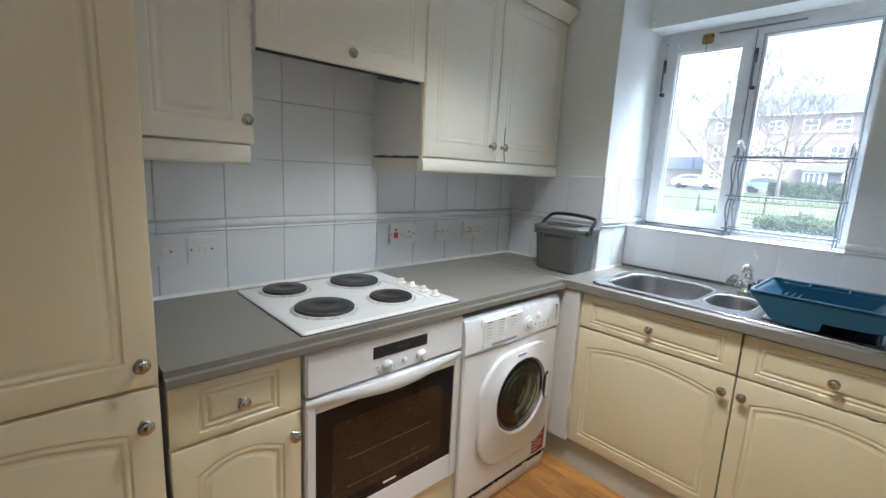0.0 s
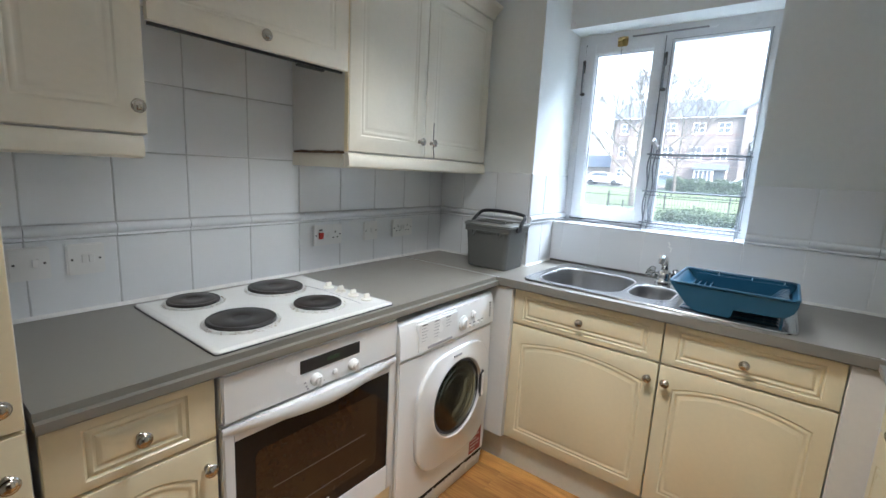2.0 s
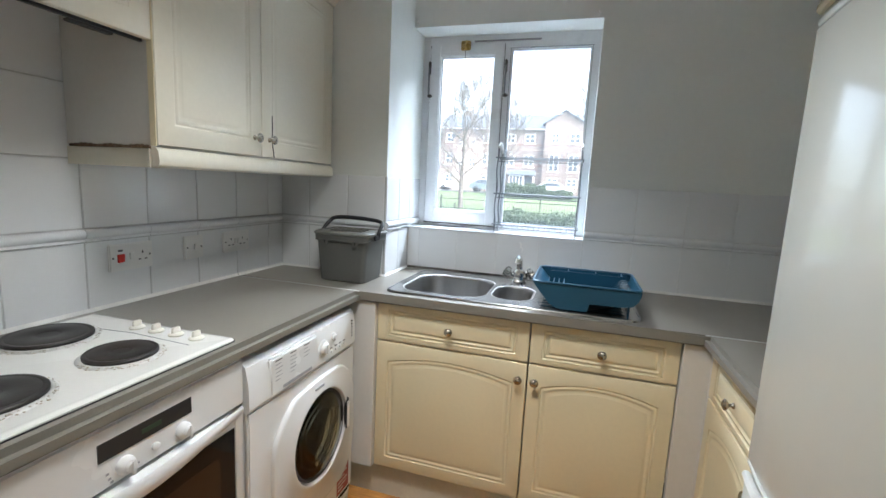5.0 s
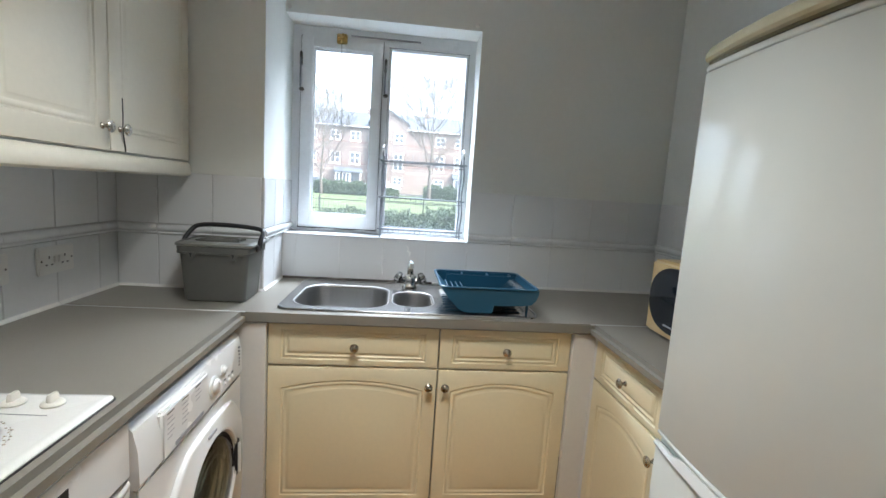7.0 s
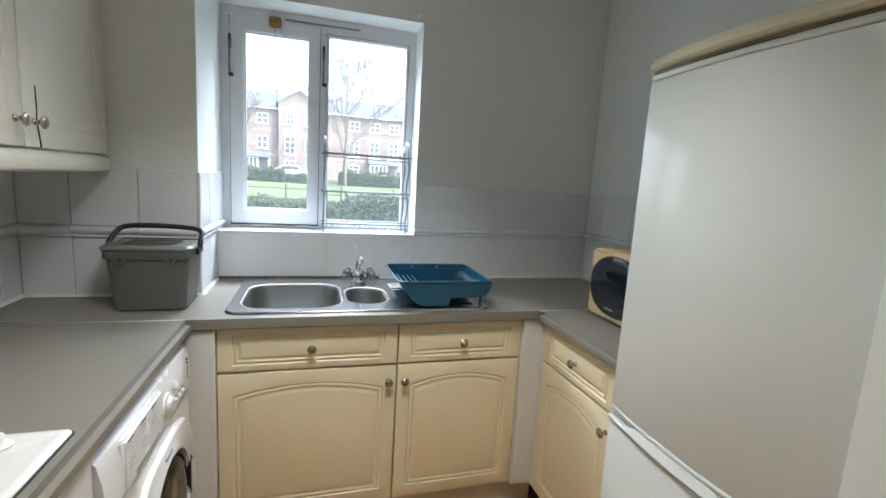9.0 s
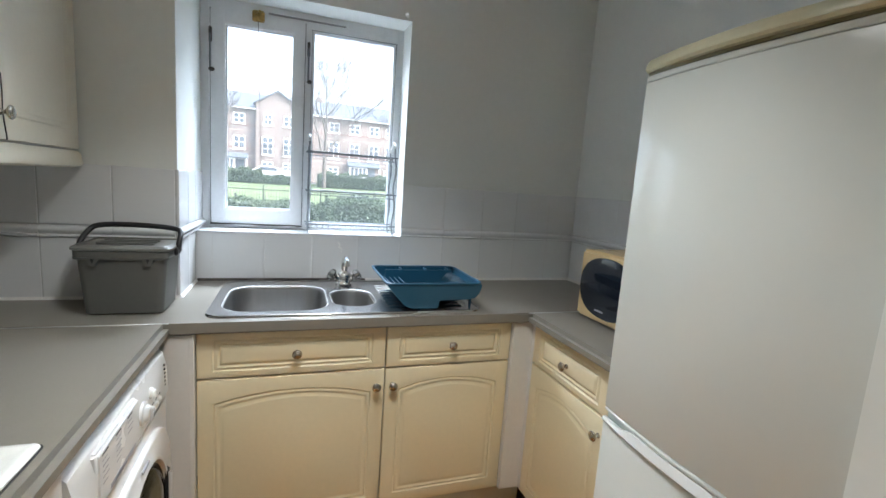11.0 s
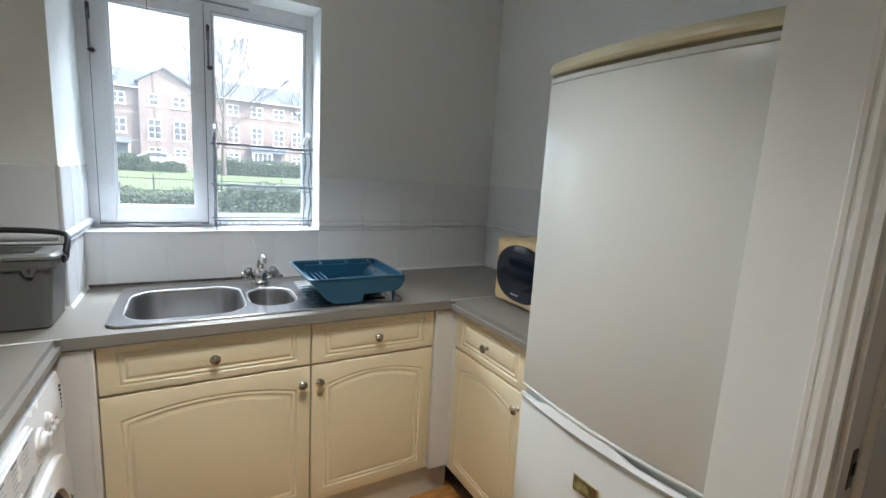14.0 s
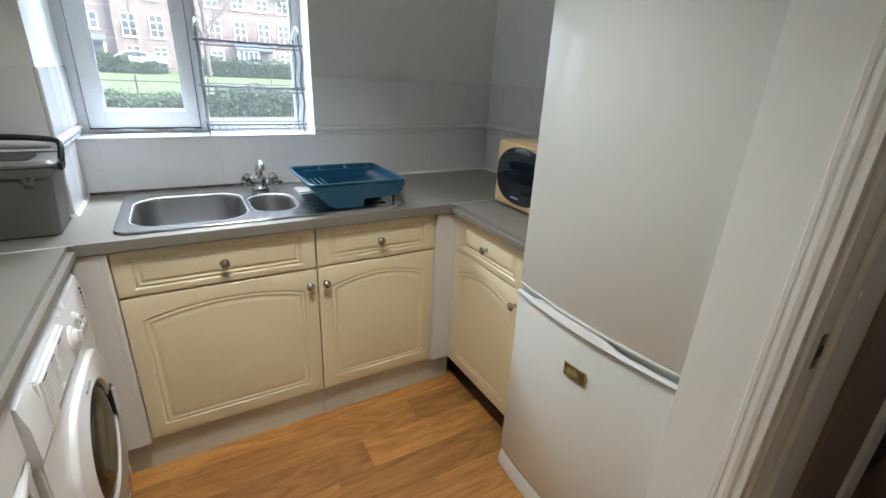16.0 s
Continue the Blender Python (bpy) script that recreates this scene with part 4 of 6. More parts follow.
HX0, HX1, HY0, HY1 = -1.832, -1.240, -0.566, -0.052
hob = thing("hob", (-1.53, -0.3, 0.910), "worn white enamel electric hob with four black plates", "electric hob")
part("gasket", prism(bmesh.new(), round_rect((HX0 + HX1) / 2, (HY0 + HY1) / 2, HX1 - HX0 + 0.005, HY1 - HY0 + 0.005, 0.012), 2, 0.9106, 0.9130), BLACK, hob, "black seal under the hob")
bm = bmesh.new()
cx, cy, w_, h_ = (HX0 + HX1) / 2, (HY0 + HY1) / 2, HX1 - HX0, HY1 - HY0
loft(bm, [[Vector((x, y, z)) for x, y in round_rect(cx, cy, w_ - 2 * i, h_ - 2 * i, max(0.012 - i, 0.006))] for i, z in ((0, 0.9131), (0, 0.9155), (0.003, 0.9185), (0.014, 0.9195), (0.022, 0.9175))])
plate = part("hob_plate", bm, ENAMEL, hob, "worn white enamel plate")
for x, y, r in ((-1.697, -0.140, 0.074), (-1.680, -0.400, 0.092), (-1.428, -0.163, 0.092), (-1.434, -0.415, 0.074)):
    t = Matrix.Translation((x, y, 0.9175))
    part("spill_ring", lathe(bmesh.new(), [(r + 0.013, 0.0), (r + 0.011, 0.0022), (r + 0.004, 0.0045), (r + 0.001, 0.0045), (r - 0.002, 0.0), ], 48, t), RIM, hob, "burnt steel rim", angle=60)
    part("hot_plate", lathe(bmesh.new(), [(r, 0.001), (r + 0.0008, 0.010), (r - 0.0015, 0.0125), (r * 0.90, 0.0130), (r * 0.885, 0.0124), (r * 0.87, 0.0130), (r * 0.30, 0.0130), (r * 0.27, 0.0112), (r * 0.24, 0.0108), (0, 0.0108)], 48, t), IRON, hob, "black cast iron plate")
    random.seed(int(r * 1000 + x * 100))
    bm = bmesh.new()
    for q in range(80):
        a = random.uniform(math.pi * 0.9, math.pi * 2.1)
        d = r + random.uniform(0.006, 0.016)
        s = random.uniform(0.0008, 0.0030)
        lathe(bm, [(0, 0), (s, 0), (s * 0.8, 0.0007), (0, 0.001)], 6, t @ Matrix.Translation((d * math.cos(a), d * math.sin(a), 0.0008 if d > r + 0.012 else 0.0030)) @ Matrix.Diagonal((1.0, random.uniform(0.5, 1.8), 1, 1)))
    part("burnt_residue", bm, CRUST, hob, "flakes of burnt residue round the plate", kind="stuff")
for y in (-0.275, -0.343, -0.411, -0.479):
    k = part("control_knob", lathe(bmesh.new(), [(0, 0), (0.019, 0), (0.0195, 0.003), (0.017, 0.006), (0.013, 0.008), (0, 0.008)], 24, Matrix.Translation((-1.283, y, 0.9178))), KNOB_CREAM, hob, "ivory hob control knob")
    part("grip", loft(bmesh.new(), [[Vector((-1.283 + u * s, y + v * s2, 0.9257 + z)) for u, v in round_rect(0, 0, 0.026, 0.010, 0.0045, 3)] for s, s2, z in ((1, 1, 0), (0.95, 0.9, 0.010), (0.75, 0.7, 0.014))]), KNOB_CREAM, k)
bm = tube(bmesh.new(), [(-1.325, -0.10, 0.9185), (-1.330, -0.20, 0.9188), (-1.318, -0.30, 0.9188), (-1.326, -0.50, 0.9185)], 0.0007, 4)
part("pressed_line", bm, PRINT, plate, "faint pressed line beside the knobs")

# ---- washing machine ----
wm = thing("washing_machine", (-1.237, -0.598, 0), "white front-loading washing machine with round smoked door, under the worktop", "washing machine", local=True)
WW = 0.597
part("cabinet", boxed(0, WW, 0.012, 0.54, 0.095, 0.846, 0.006), APPLIANCE, wm)
bm = loft(bmesh.new(), [[Vector((x, y, z)) for y, z in ((0.03, 0.706), (0.0, 0.706), (-0.006, 0.716), (-0.004, 0.79), (0.006, 0.836), (0.018, 0.849), (0.20, 0.852), (0.20, 0.706))] for x in (0.0, WW)])
fas = part("fascia", bm, APPLIANCE, wm, "white control fascia", angle=30)
drawer = part("detergent_drawer", boxed(0.085, 0.325, -0.0095, 0.01, 0.712, 0.830, 0.006, 3), APPLIANCE, fas, "white detergent drawer")
part("drawer_grip", boxed(0.14, 0.29, -0.0105, -0.0093, 0.722, 0.732, 0.0004, 1), PRINT, drawer)
for c, x in enumerate((0.105, 0.175, 0.245)):
    for rr in range(6 if c < 2 else 4):
        z = 0.818 - rr * 0.012
        part("programme_text", boxed(x, x + ((0.030, 0.024, 0.033, 0.027, 0.031, 0.022)[rr] if rr else 0.030), -0.0101, -0.0094, z - (0.0009 if rr else 0.0016), z + (0.0009 if rr else 0.0016)), PRINT_DARK if rr == 0 else PRINT, drawer)
dial = part("programme_dial", lathe(bmesh.new(), [(0, 0), (0.031, 0), (0.030, 0.006), (0.022, 0.008), (0.020, 0.014), (0.016, 0.017), (0, 0.0172)], 32, pose(0.366, -0.004, 0.765, 90)), PLASTIC, fas, "white programme dial")
part("dial_grip", boxed(0.361, 0.371, -0.027, -0.0205, 0.749, 0.781, 0.002), PLASTIC, dial)
part("selector", lathe(bmesh.new(), [(0, 0), (0.016, 0), (0.015, 0.006), (0.010, 0.009), (0.009, 0.014), (0, 0.0145)], 24, pose(0.436, -0.002, 0.785, 90)), PLASTIC, fas, "small white selector")
for k in range(4):
    part("button", lathe(bmesh.new(), [(0, 0), (0.0055, 0), (0.005, 0.005), (0, 0.0055)], 12, pose(0.418 + 0.030 * k, -0.0055, 0.737, 90)), PLASTIC, fas)
    part("button_text", boxed(0.412 + 0.030 * k, 0.424 + 0.030 * k, -0.0064, -0.0050, 0.748, 0.751), PRINT_DARK, fas)
for k in range(6):
    part("indicator", boxed(0.566, 0.573, -0.0062, -0.0020, 0.745 + 0.012 * k, 0.750 + 0.012 * k), PRINT_DARK, fas)
part("front_panel", boxed(0.001, WW - 0.001, -0.001, 0.0119, 0.100, 0.7045, 0.004), APPLIANCE, wm, "white front panel")
DX, DZ, DR = 0.345, 0.458, 0.158
shape = [(0.084, 0.300), (0.084, 0.500), (0.108, 0.570), (0.165, 0.630), (0.235, 0.660), (0.450, 0.664), (0.530, 0.632), (0.580, 0.560), (0.592, 0.480), (0.592, 0.320), (0.570, 0.225), (0.515, 0.170), (0.440, 0.155), (0.240, 0.155), (0.160, 0.175), (0.105, 0.235)]
shape = [(0.095 + (a - 0.085) * 0.959, 0.190 + (b - 0.155) * 0.937) for a, b in shape]
def smooth_outline(pts, n):
    out = []
    m = len(pts)
    for i in range(m):
        p0, p1, p2, p3 = (Vector(pts[(i + k - 1) % m]) for k in range(4))
        for k in range(n):
            t = k / n
            out.append(0.5 * ((2 * p1) + (p2 - p0) * t + (2 * p0 - 5 * p1 + 4 * p2 - p3) * t * t + (3 * p1 - p0 - 3 * p2 + p3) * t ** 3))
    return out
outl = smooth_outline(shape, 4)
def ring_at(scale_to, y, r=None):
    lp = []
    for p in outl:
        d = Vector((p.x - DX, p.y - DZ))
        if r is None:
            q = d * scale_to
        else:
            q = d.normalized() * r
        lp.append(Vector((DX + q.x, y, DZ + q.y)))
    return lp
wd = part("door", loft(bmesh.new(), [ring_at(1.0, -0.0012), ring_at(1.0, -0.011), ring_at(0.988, -0.015), ring_at(0.965, -0.0165), ring_at(0, -0.0180, DR + 0.020), ring_at(0, -0.0225, DR + 0.014), ring_at(0, -0.0215, DR + 0.006), ring_at(0, -0.012, DR + 0.001), ring_at(0, -0.0015, DR)], cap_first=True, cap_last=False), APPLIANCE, wm, "white moulded porthole door", angle=50)
part("door_seal", lathe(bmesh.new(), [(DR - 0.001, 0.0), (DR - 0.001, 0.010), (DR - 0.006, 0.014), (DR - 0.011, 0.010), (DR - 0.011, 0.0)], 48, pose(DX, -0.0018, DZ, 90)), RUBBER, wd, "grey rubber seal", angle=60)
part("porthole_glass", lathe(bmesh.new(), [(DR - 0.011, 0.010), (DR - 0.022, 0.020), (DR - 0.05, 0.026), (0.06, 0.032), (0, 0.034)], 48, pose(DX, 0.0, DZ, 90)), DRUM_GLASS, wd, "smoked bowl of glass")
bm = lathe(bmesh.new(), [(DR - 0.02, 0.0), (DR - 0.05, -0.004), (0.06, -0.006), (0, -0.007)], 40, pose(DX, 0.0, DZ, 90))
part("drum_recess", bm, material("dark_steel_drum", (0.26, 0.31, 0.29), 0.30, metal=0.5, vary=0.45, scale=9), wd, "dark steel drum behind the glass")
bm = bmesh.new()
for rr in (0.118, 0.092):
    tube(bm, [(DX + rr * math.cos(a / 24 * 2 * math.pi), -0.009, DZ + rr * math.sin(a / 24 * 2 * math.pi)) for a in range(24)], 0.004, 6, closed=True)
part("drum_ring", bm, STEEL, wd)
part("handle_recess", boxed(0.498, 0.528, -0.0235, -0.014, 0.392, 0.516, 0.004), BLACK, wd)
part("door_handle", boxed(0.506, 0.519, -0.032, -0.0237, 0.400, 0.508, 0.004, 2), PLASTIC, wd, "white door catch")
part("brand_mark", boxed(0.300, 0.350, -0.0215, -0.0155, 0.640, 0.647), PRINT, wd, "small grey printed mark")
kick = part("kick_plate", loft(bmesh.new(), [[Vector((x, y, z)) for y, z in ((0.04, 0.004), (0.022, 0.004), (0.014, 0.012), (0.006, 0.078), (0.010, 0.088), (0.04, 0.088))] for x in (0.004, WW - 0.004)]), APPLIANCE, wm, "white kick plate")
part("kick_gap", boxed(0.006, WW - 0.006, 0.004, 0.03, 0.0881, 0.0995), DARK, wm, "dark gap above the kick plate")
bm = bmesh.new()
random.seed(4)
for k in range(70):
    x = random.uniform(0.05, 0.59)
    s = random.uniform(0.004, 0.016)
    box(bm, x, x + s, 0.0030, 0.0075, 0.0870 - random.uniform(0, 0.006), 0.0935 + random.uniform(0, 0.006))
part("chipped_edge", bm, DARK, kick, "chipped dark edge", kind="stuff")
lab = part("energy_label", boxed(0.480, 0.570, -0.0018, -0.0009, 0.112, 0.242), LABEL_RED, wm, "dark red printed label")
for k in range(7):
    part("label_text", boxed(0.486, 0.486 + (0.075, 0.06, 0.07, 0.05, 0.072, 0.066, 0.04)[k], -0.0023, -0.0017, 0.222 - k * 0.016, 0.227 - k * 0.016), PRINT_PALE, lab)

# ---- sockets and switches ----
def wall_plate(name, label, x0, w, bits, h=0.088, z=1.022):
    p = thing(name, (x0, -0.0065, z), label, "socket" if "socket" in name else "switch", "sockets and switches on the tiles", local=True)
    pl_ = part("face_plate", boxed(0, w, -0.011, 0, 0, h, 0.0035, 2), PLASTIC, p)
    for x in (0.012, w - 0.012):
        part("screw", lathe(bmesh.new(), [(0, 0), (0.0032, 0), (0.0028, 0.001), (0, 0.0012)], 10, pose(x, -0.011, h / 2, 90)), STAY, p)
    for kind_, x in bits:
        if kind_ == "rocker":
            part("rocker", turned(boxed(-0.0065, 0.0065, -0.005, 0.004, -0.011, 0.011, 0.001, 1), pose(x, -0.0115, h * 0.52, 6)), PLASTIC, p)
        if kind_ == "red":
            part("red_rocker", turned(boxed(-0.0105, 0.0105, -0.006, 0.004, -0.013, 0.013, 0.001, 1), pose(x, -0.0115, h * 0.48, 6)), SWITCH_RED, p, "red cooker rocker switch")
            part("legend", boxed(x - 0.008, x + 0.008, -0.0116, -0.0108, h * 0.72, h * 0.79), PRINT_DARK, p)
        if kind_ == "socket":
            for dx, dz, a, b in ((0, 0.014, 0.0022, 0.0042), (-0.011, -0.010, 0.0042, 0.0018), (0.011, -0.010, 0.0042, 0.0018)):
                part("pin_hole", boxed(x + dx - a, x + dx + a, -0.0116, -0.0108, h * 0.46 + dz - b, h * 0.46 + dz + b), BLACK, p)
    return p


wall_plate("light_switch", "white single rocker switch on the tiles beside the larder", -2.092, 0.086, [("rocker", 0.055)])
wall_plate("fused_switch", "white fused spur switch on the tiles", -1.972, 0.088, [("rocker", 0.040), ("rocker", 0.056)])
wall_plate("cooker_switch_socket", "white cooker control plate with a red rocker switch and one socket", -1.160, 0.150, [("red", 0.036), ("rocker", 0.072), ("socket", 0.112)])
wall_plate("switch", "white single rocker switch above the worktop", -0.880, 0.088, [("rocker", 0.048)])
wall_plate("double_socket", "white double wall socket above the worktop", -0.690, 0.150, [("socket", 0.042), ("socket", 0.108), ("rocker", 0.066), ("rocker", 0.084)])

# ---- sink and tap ----
snk = thing("sink", (-0.30, -1.15, 0.910), "stainless steel one-and-a-half bowl sink with ribbed draining board", "sink")
SX0, SX1, SY0, SY1 = -0.560, -0.052, -1.655, -0.682
B1 = ((-0.510, -0.140), (-1.078, -0.722))
B2 = ((-0.470, -0.215), (-1.262, -1.098))


def bowl(bm, xr, yr, depth, r):
    cx, cy, w, h = (xr[0] + xr[1]) / 2, (yr[0] + yr[1]) / 2, xr[1] - xr[0], yr[1] - yr[0]
    lps = []
    for i, z in ((-0.004, 0.9160), (-0.002, 0.9158), (0.001, 0.9145), (0.003, 0.911), (0.006, 0.900), (0.012, 0.910 - depth * 0.75), (0.022, 0.910 - depth * 0.94), (0.040, 0.910 - depth), (0.070, 0.9075 - depth), (0.10 if depth > 0.14 else 0.072, 0.905 - depth)):
        lps.append([Vector((x, y, z)) for x, y in round_rect(cx, cy, w - 2 * i, h - 2 * i, max(min(r - i * 0.5, (min(w, h) - 2 * i) / 2 - 0.001), 0.004), 8)])
    loft(bm, lps, cap_first=False, cap_last=True)
    return [(x, y) for x, y in round_rect(cx, cy, w + 0.008, h + 0.008, r + 0.002, 8)]


bm = bmesh.new()
rim1 = bowl(bm, *B1, 0.165, 0.095)
part("bowl", bm, BOWL, snk, "large rounded steel bowl", angle=60)
bm = bmesh.new()
rim2 = bowl(bm, *B2, 0.120, 0.078)
part("bowl", bm, BOWL, snk, "small rounded steel bowl", angle=60)
# deck with two openings and a pressed draining area
bm = bmesh.new()
outer = [bm.verts.new((x, y, 0.9160)) for x, y in round_rect((SX0 + SX1) / 2, (SY0 + SY1) / 2, SX1 - SX0 - 0.012, SY1 - SY0 - 0.012, 0.045, 8)]
es = [bm.edges.new((a, b)) for a, b in zip(outer, outer[1:] + outer[:1])]
dr_in = round_rect(-0.305, -1.452, 0.430, 0.330, 0.05, 6)
for rim in (rim1, rim2, dr_in):
    vs = [bm.verts.new((x, y, 0.9160)) for x, y in rim]
    es += [bm.edges.new((a, b)) for a, b in zip(vs, vs[1:] + vs[:1])]
bmesh.ops.triangle_fill(bm, use_beauty=True, use_dissolve=False, edges=es)
kill = []
def inside(x, y, poly):
    c = False
    for (x1, y1), (x2, y2) in zip(poly, poly[1:] + poly[:1]):
        if (y1 > y) != (y2 > y) and x < (x2 - x1) * (y - y1) / (y2 - y1) + x1:
            c = not c
    return c
for f in bm.faces:
    c = f.calc_center_median()
    if any(inside(c.x, c.y, rim) for rim in (rim1, rim2, dr_in)):
        kill.append(f)
bmesh.ops.delete(bm, geom=kill, context="FACES_ONLY")
part("deck", bm, STEEL, snk, "brushed steel deck", smooth=False)
part("raised_rim", loft(bmesh.new(), [[Vector((x, y, z)) for x, y in round_rect((SX0 + SX1) / 2, (SY0 + SY1) / 2, SX1 - SX0 - 2 * i, SY1 - SY0 - 2 * i, 0.050 - i, 8)] for i, z in ((0, 0.9108), (0.001, 0.9150), (0.004, 0.9185), (0.008, 0.9180), (0.010, 0.9158))], False, False), STEEL, snk, "bright rolled rim", angle=70)
bm = bmesh.new()
loft(bm, [[Vector((x, y, z)) for x, y in round_rect(-0.305, -1.452, 0.430 - 2 * i, 0.330 - 2 * i, 0.05 - i * 0.5, 6)] for i, z in ((0, 0.9160), (0.006, 0.9135), (0.010, 0.9128))], False, True)
part("draining_board", bm, STEEL, snk, "shallow steel draining board", angle=60)
for k in range(9):
    x0 = -0.475 + 0.042 * k
    bm = loft(bmesh.new(), [[Vector((x0 + dx, y, 0.9126 + z * up)) for dx, z in ((-0.011, 0), (-0.007, 0.0042), (0, 0.0058), (0.007, 0.0042), (0.011, 0))] for y, up in ((-1.300, 0.2), (-1.312, 1.0), (-1.590, 1.0), (-1.602, 0.2))])
    part("drainer_rib", bm, CHROME, snk, angle=70)
for x, y, z in ((-0.325, -0.900, 0.7405), (-0.342, -1.180, 0.7855)):
    wst = part("waste", lathe(bmesh.new(), [(0, 0.001), (0.018, 0.001), (0.020, 0.003), (0.034, 0.004), (0.038, 0.002), (0.038, 0)], 28, Matrix.Translation((x, y, z))), CHROME, snk, "chrome waste fitting")
tp = thing("mixer_tap", (-0.105, -1.170, 0.916), "chrome mixer tap with two clear faceted handles, behind the sink", "tap")
TX, TY = -0.112, -1.170
part("tap_body", lathe(bmesh.new(), [(0, 0), (0.036, 0), (0.037, 0.005), (0.031, 0.012), (0.029, 0.028), (0.032, 0.036), (0.028, 0.050), (0.019, 0.058), (0, 0.058)], 24, Matrix.Translation((TX, TY, 0.9165))), CHROME, tp, "chrome tap body")
part("spout", tube(bmesh.new(), [(TX + 0.003, TY, 0.965), (TX - 0.002, TY, 0.995), (TX - 0.018, TY, 1.022), (TX - 0.042, TY, 1.034), (TX - 0.072, TY, 1.037), (TX - 0.092, TY, 1.030), (TX - 0.097, TY, 1.016)], 0.0165, 14, taper=0.0120), CHROME, tp, "curved chrome spout")
for s in (-1, 1):
    part("handle_stem", tube(bmesh.new(), [(TX, TY + s * 0.012, 0.936), (TX - 0.010, TY + s * 0.038, 0.949)], 0.015, 12), CHROME, tp)
    m = Matrix.Translation((TX - 0.012, TY + s * 0.042, 0.952)) @ pose(0, 0, 0, -s * 58, 0, 0)
    h = part("tap_handle", lathe(bmesh.new(), [(0.010, 0), (0.026, 0.006), (0.0285, 0.015), (0.025, 0.026), (0.013, 0.031), (0, 0.031)], 8, m), CRYSTAL, tp, "clear faceted handle", smooth=False)
    part("cap", lathe(bmesh.new(), [(0, 0.0), (0.009, 0.001), (0.009, 0.027), (0.010, 0.0295), (0, 0.031)], 14, m), CHROME, h)

mk = thing("residue_mark", (-0.006, -1.165, 1.06), "small dried glue residue on the tiles above the tap", "stain")
part("residue", tube(bmesh.new(), [(-0.0075, -1.150, 1.088), (-0.0075, -1.158, 1.078), (-0.0075, -1.153, 1.066), (-0.0075, -1.166, 1.060), (-0.0075, -1.164, 1.044)], 0.0034, 6), material("dried_white_glue", (0.92, 0.92, 0.90), 0.4, vary=0.02), mk)

# ---- dish drainer ----
dd = thing("dish_drainer", (-0.39, -1.43, 0.916), "teal blue plastic dish drainer standing on the draining board", "dish rack")
RX0, RX1, RY0, RY1, RZ = -0.565, -0.212, -1.645, -1.268, 1.022


def tray(i, z, x0=RX0, x1=RX1, y0=RY0, y1=RY1, r=0.028):
    return [Vector((x, y, z)) for x, y in round_rect((x0 + x1) / 2, (y0 + y1) / 2, x1 - x0 - 2 * i, y1 - y0 - 2 * i, r, 6)]


low_line = [(RY1 - 0.004, RZ - 0.004), (RY1 - 0.022, 0.995), (RY1 - 0.045, 0.968), (RY1 - 0.068, 0.943), (RY1 - 0.092, 0.930), (RY1 - 0.108, 0.9275), (RY1 - 0.195, 0.9275),
            (RY1 - 0.201, 0.934), (RY1 - 0.206, 0.957), (RY0 + 0.064, 0.959), (RY0 + 0.030, 0.964), (RY0 + 0.014, 0.980), (RY0 + 0.006, 1.000), (RY0 + 0.004, RZ - 0.004)]
up_line = [(y + 0.004 * (1 if y < -1.5 else -1), z + (0.004 if z < 1.0 else 0.0)) for y, z in low_line]
tray_ob = part("tray", prism(bmesh.new(), low_line + up_line[::-1], 0, RX0 + 0.008, RX1 - 0.010), BLUE, dd, "teal blue plastic trough", angle=50)
part("rim", loft(bmesh.new(), [tray(i_, z_) for i_, z_ in ((0.003, RZ - 0.006), (0.0, RZ - 0.003), (0.0005, RZ), (0.003, RZ + 0.002), (0.008, RZ + 0.0015), (0.010, RZ - 0.002), (0.009, RZ - 0.006))], False, False), BLUE, dd, "rolled plastic rim")
for xa, xb in ((RX0 + 0.005, RX0 + 0.009), (RX1 - 0.012, RX1 - 0.008)):
    part("side_wall", prism(bmesh.new(), low_line, 0, xa, xb), BLUE, dd)
for x, y in ((RX0 + 0.030, RY0 + 0.040), (RX0 + 0.05, RY1 - 0.14), (RX1 - 0.045, RY0 + 0.040), (RX1 - 0.045, RY1 - 0.14)):
    part("foot", loft(bmesh.new(), [[Vector((x + u * s, y + v * s, z)) for u, v in round_rect(0, 0, 0.015, 0.011, 0.004, 4)] for s, z in ((1.0, 0.990), (0.8, 0.935), (0.6, 0.9175))]), BLUE, dd)
for k in range(11):
    x = RX0 + 0.075 + 0.022 * k
    part("prong", tube(bmesh.new(), [(x, RY0 + 0.085, 0.942), (x, RY0 + 0.075, 0.975), (x, RY0 + 0.052, 1.002), (x, RY0 + 0.030, 1.006)], 0.0028, 6), BLUE, dd)
for k in range(12):
    y = RY1 - 0.05 - 0.020 * k
    part("rib", tube(bmesh.new(), [(RX0 + 0.10, min(y, RY1 - 0.12), 0.9455), (RX1 - 0.06, min(y, RY1 - 0.12), 0.9455)] if y < RY1 - 0.11 else [(RX0 + 0.07, y, 0.985), (RX1 - 0.045, y, 0.985)], 0.0025, 6), BLUE, dd)
div = part("cutlery_rail", boxed(RX1 - 0.075, RX1 - 0.068, RY0 + 0.03, RY1 - 0.05, 0.960, RZ - 0.004, 0.002), BLUE, dd)
for y in (-1.39, -1.50, -1.60):
    part("divider", boxed(RX1 - 0.068, RX1 - 0.018, y - 0.002, y + 0.002, 0.962, RZ - 0.002, 0.001, 1), BLUE, dd)

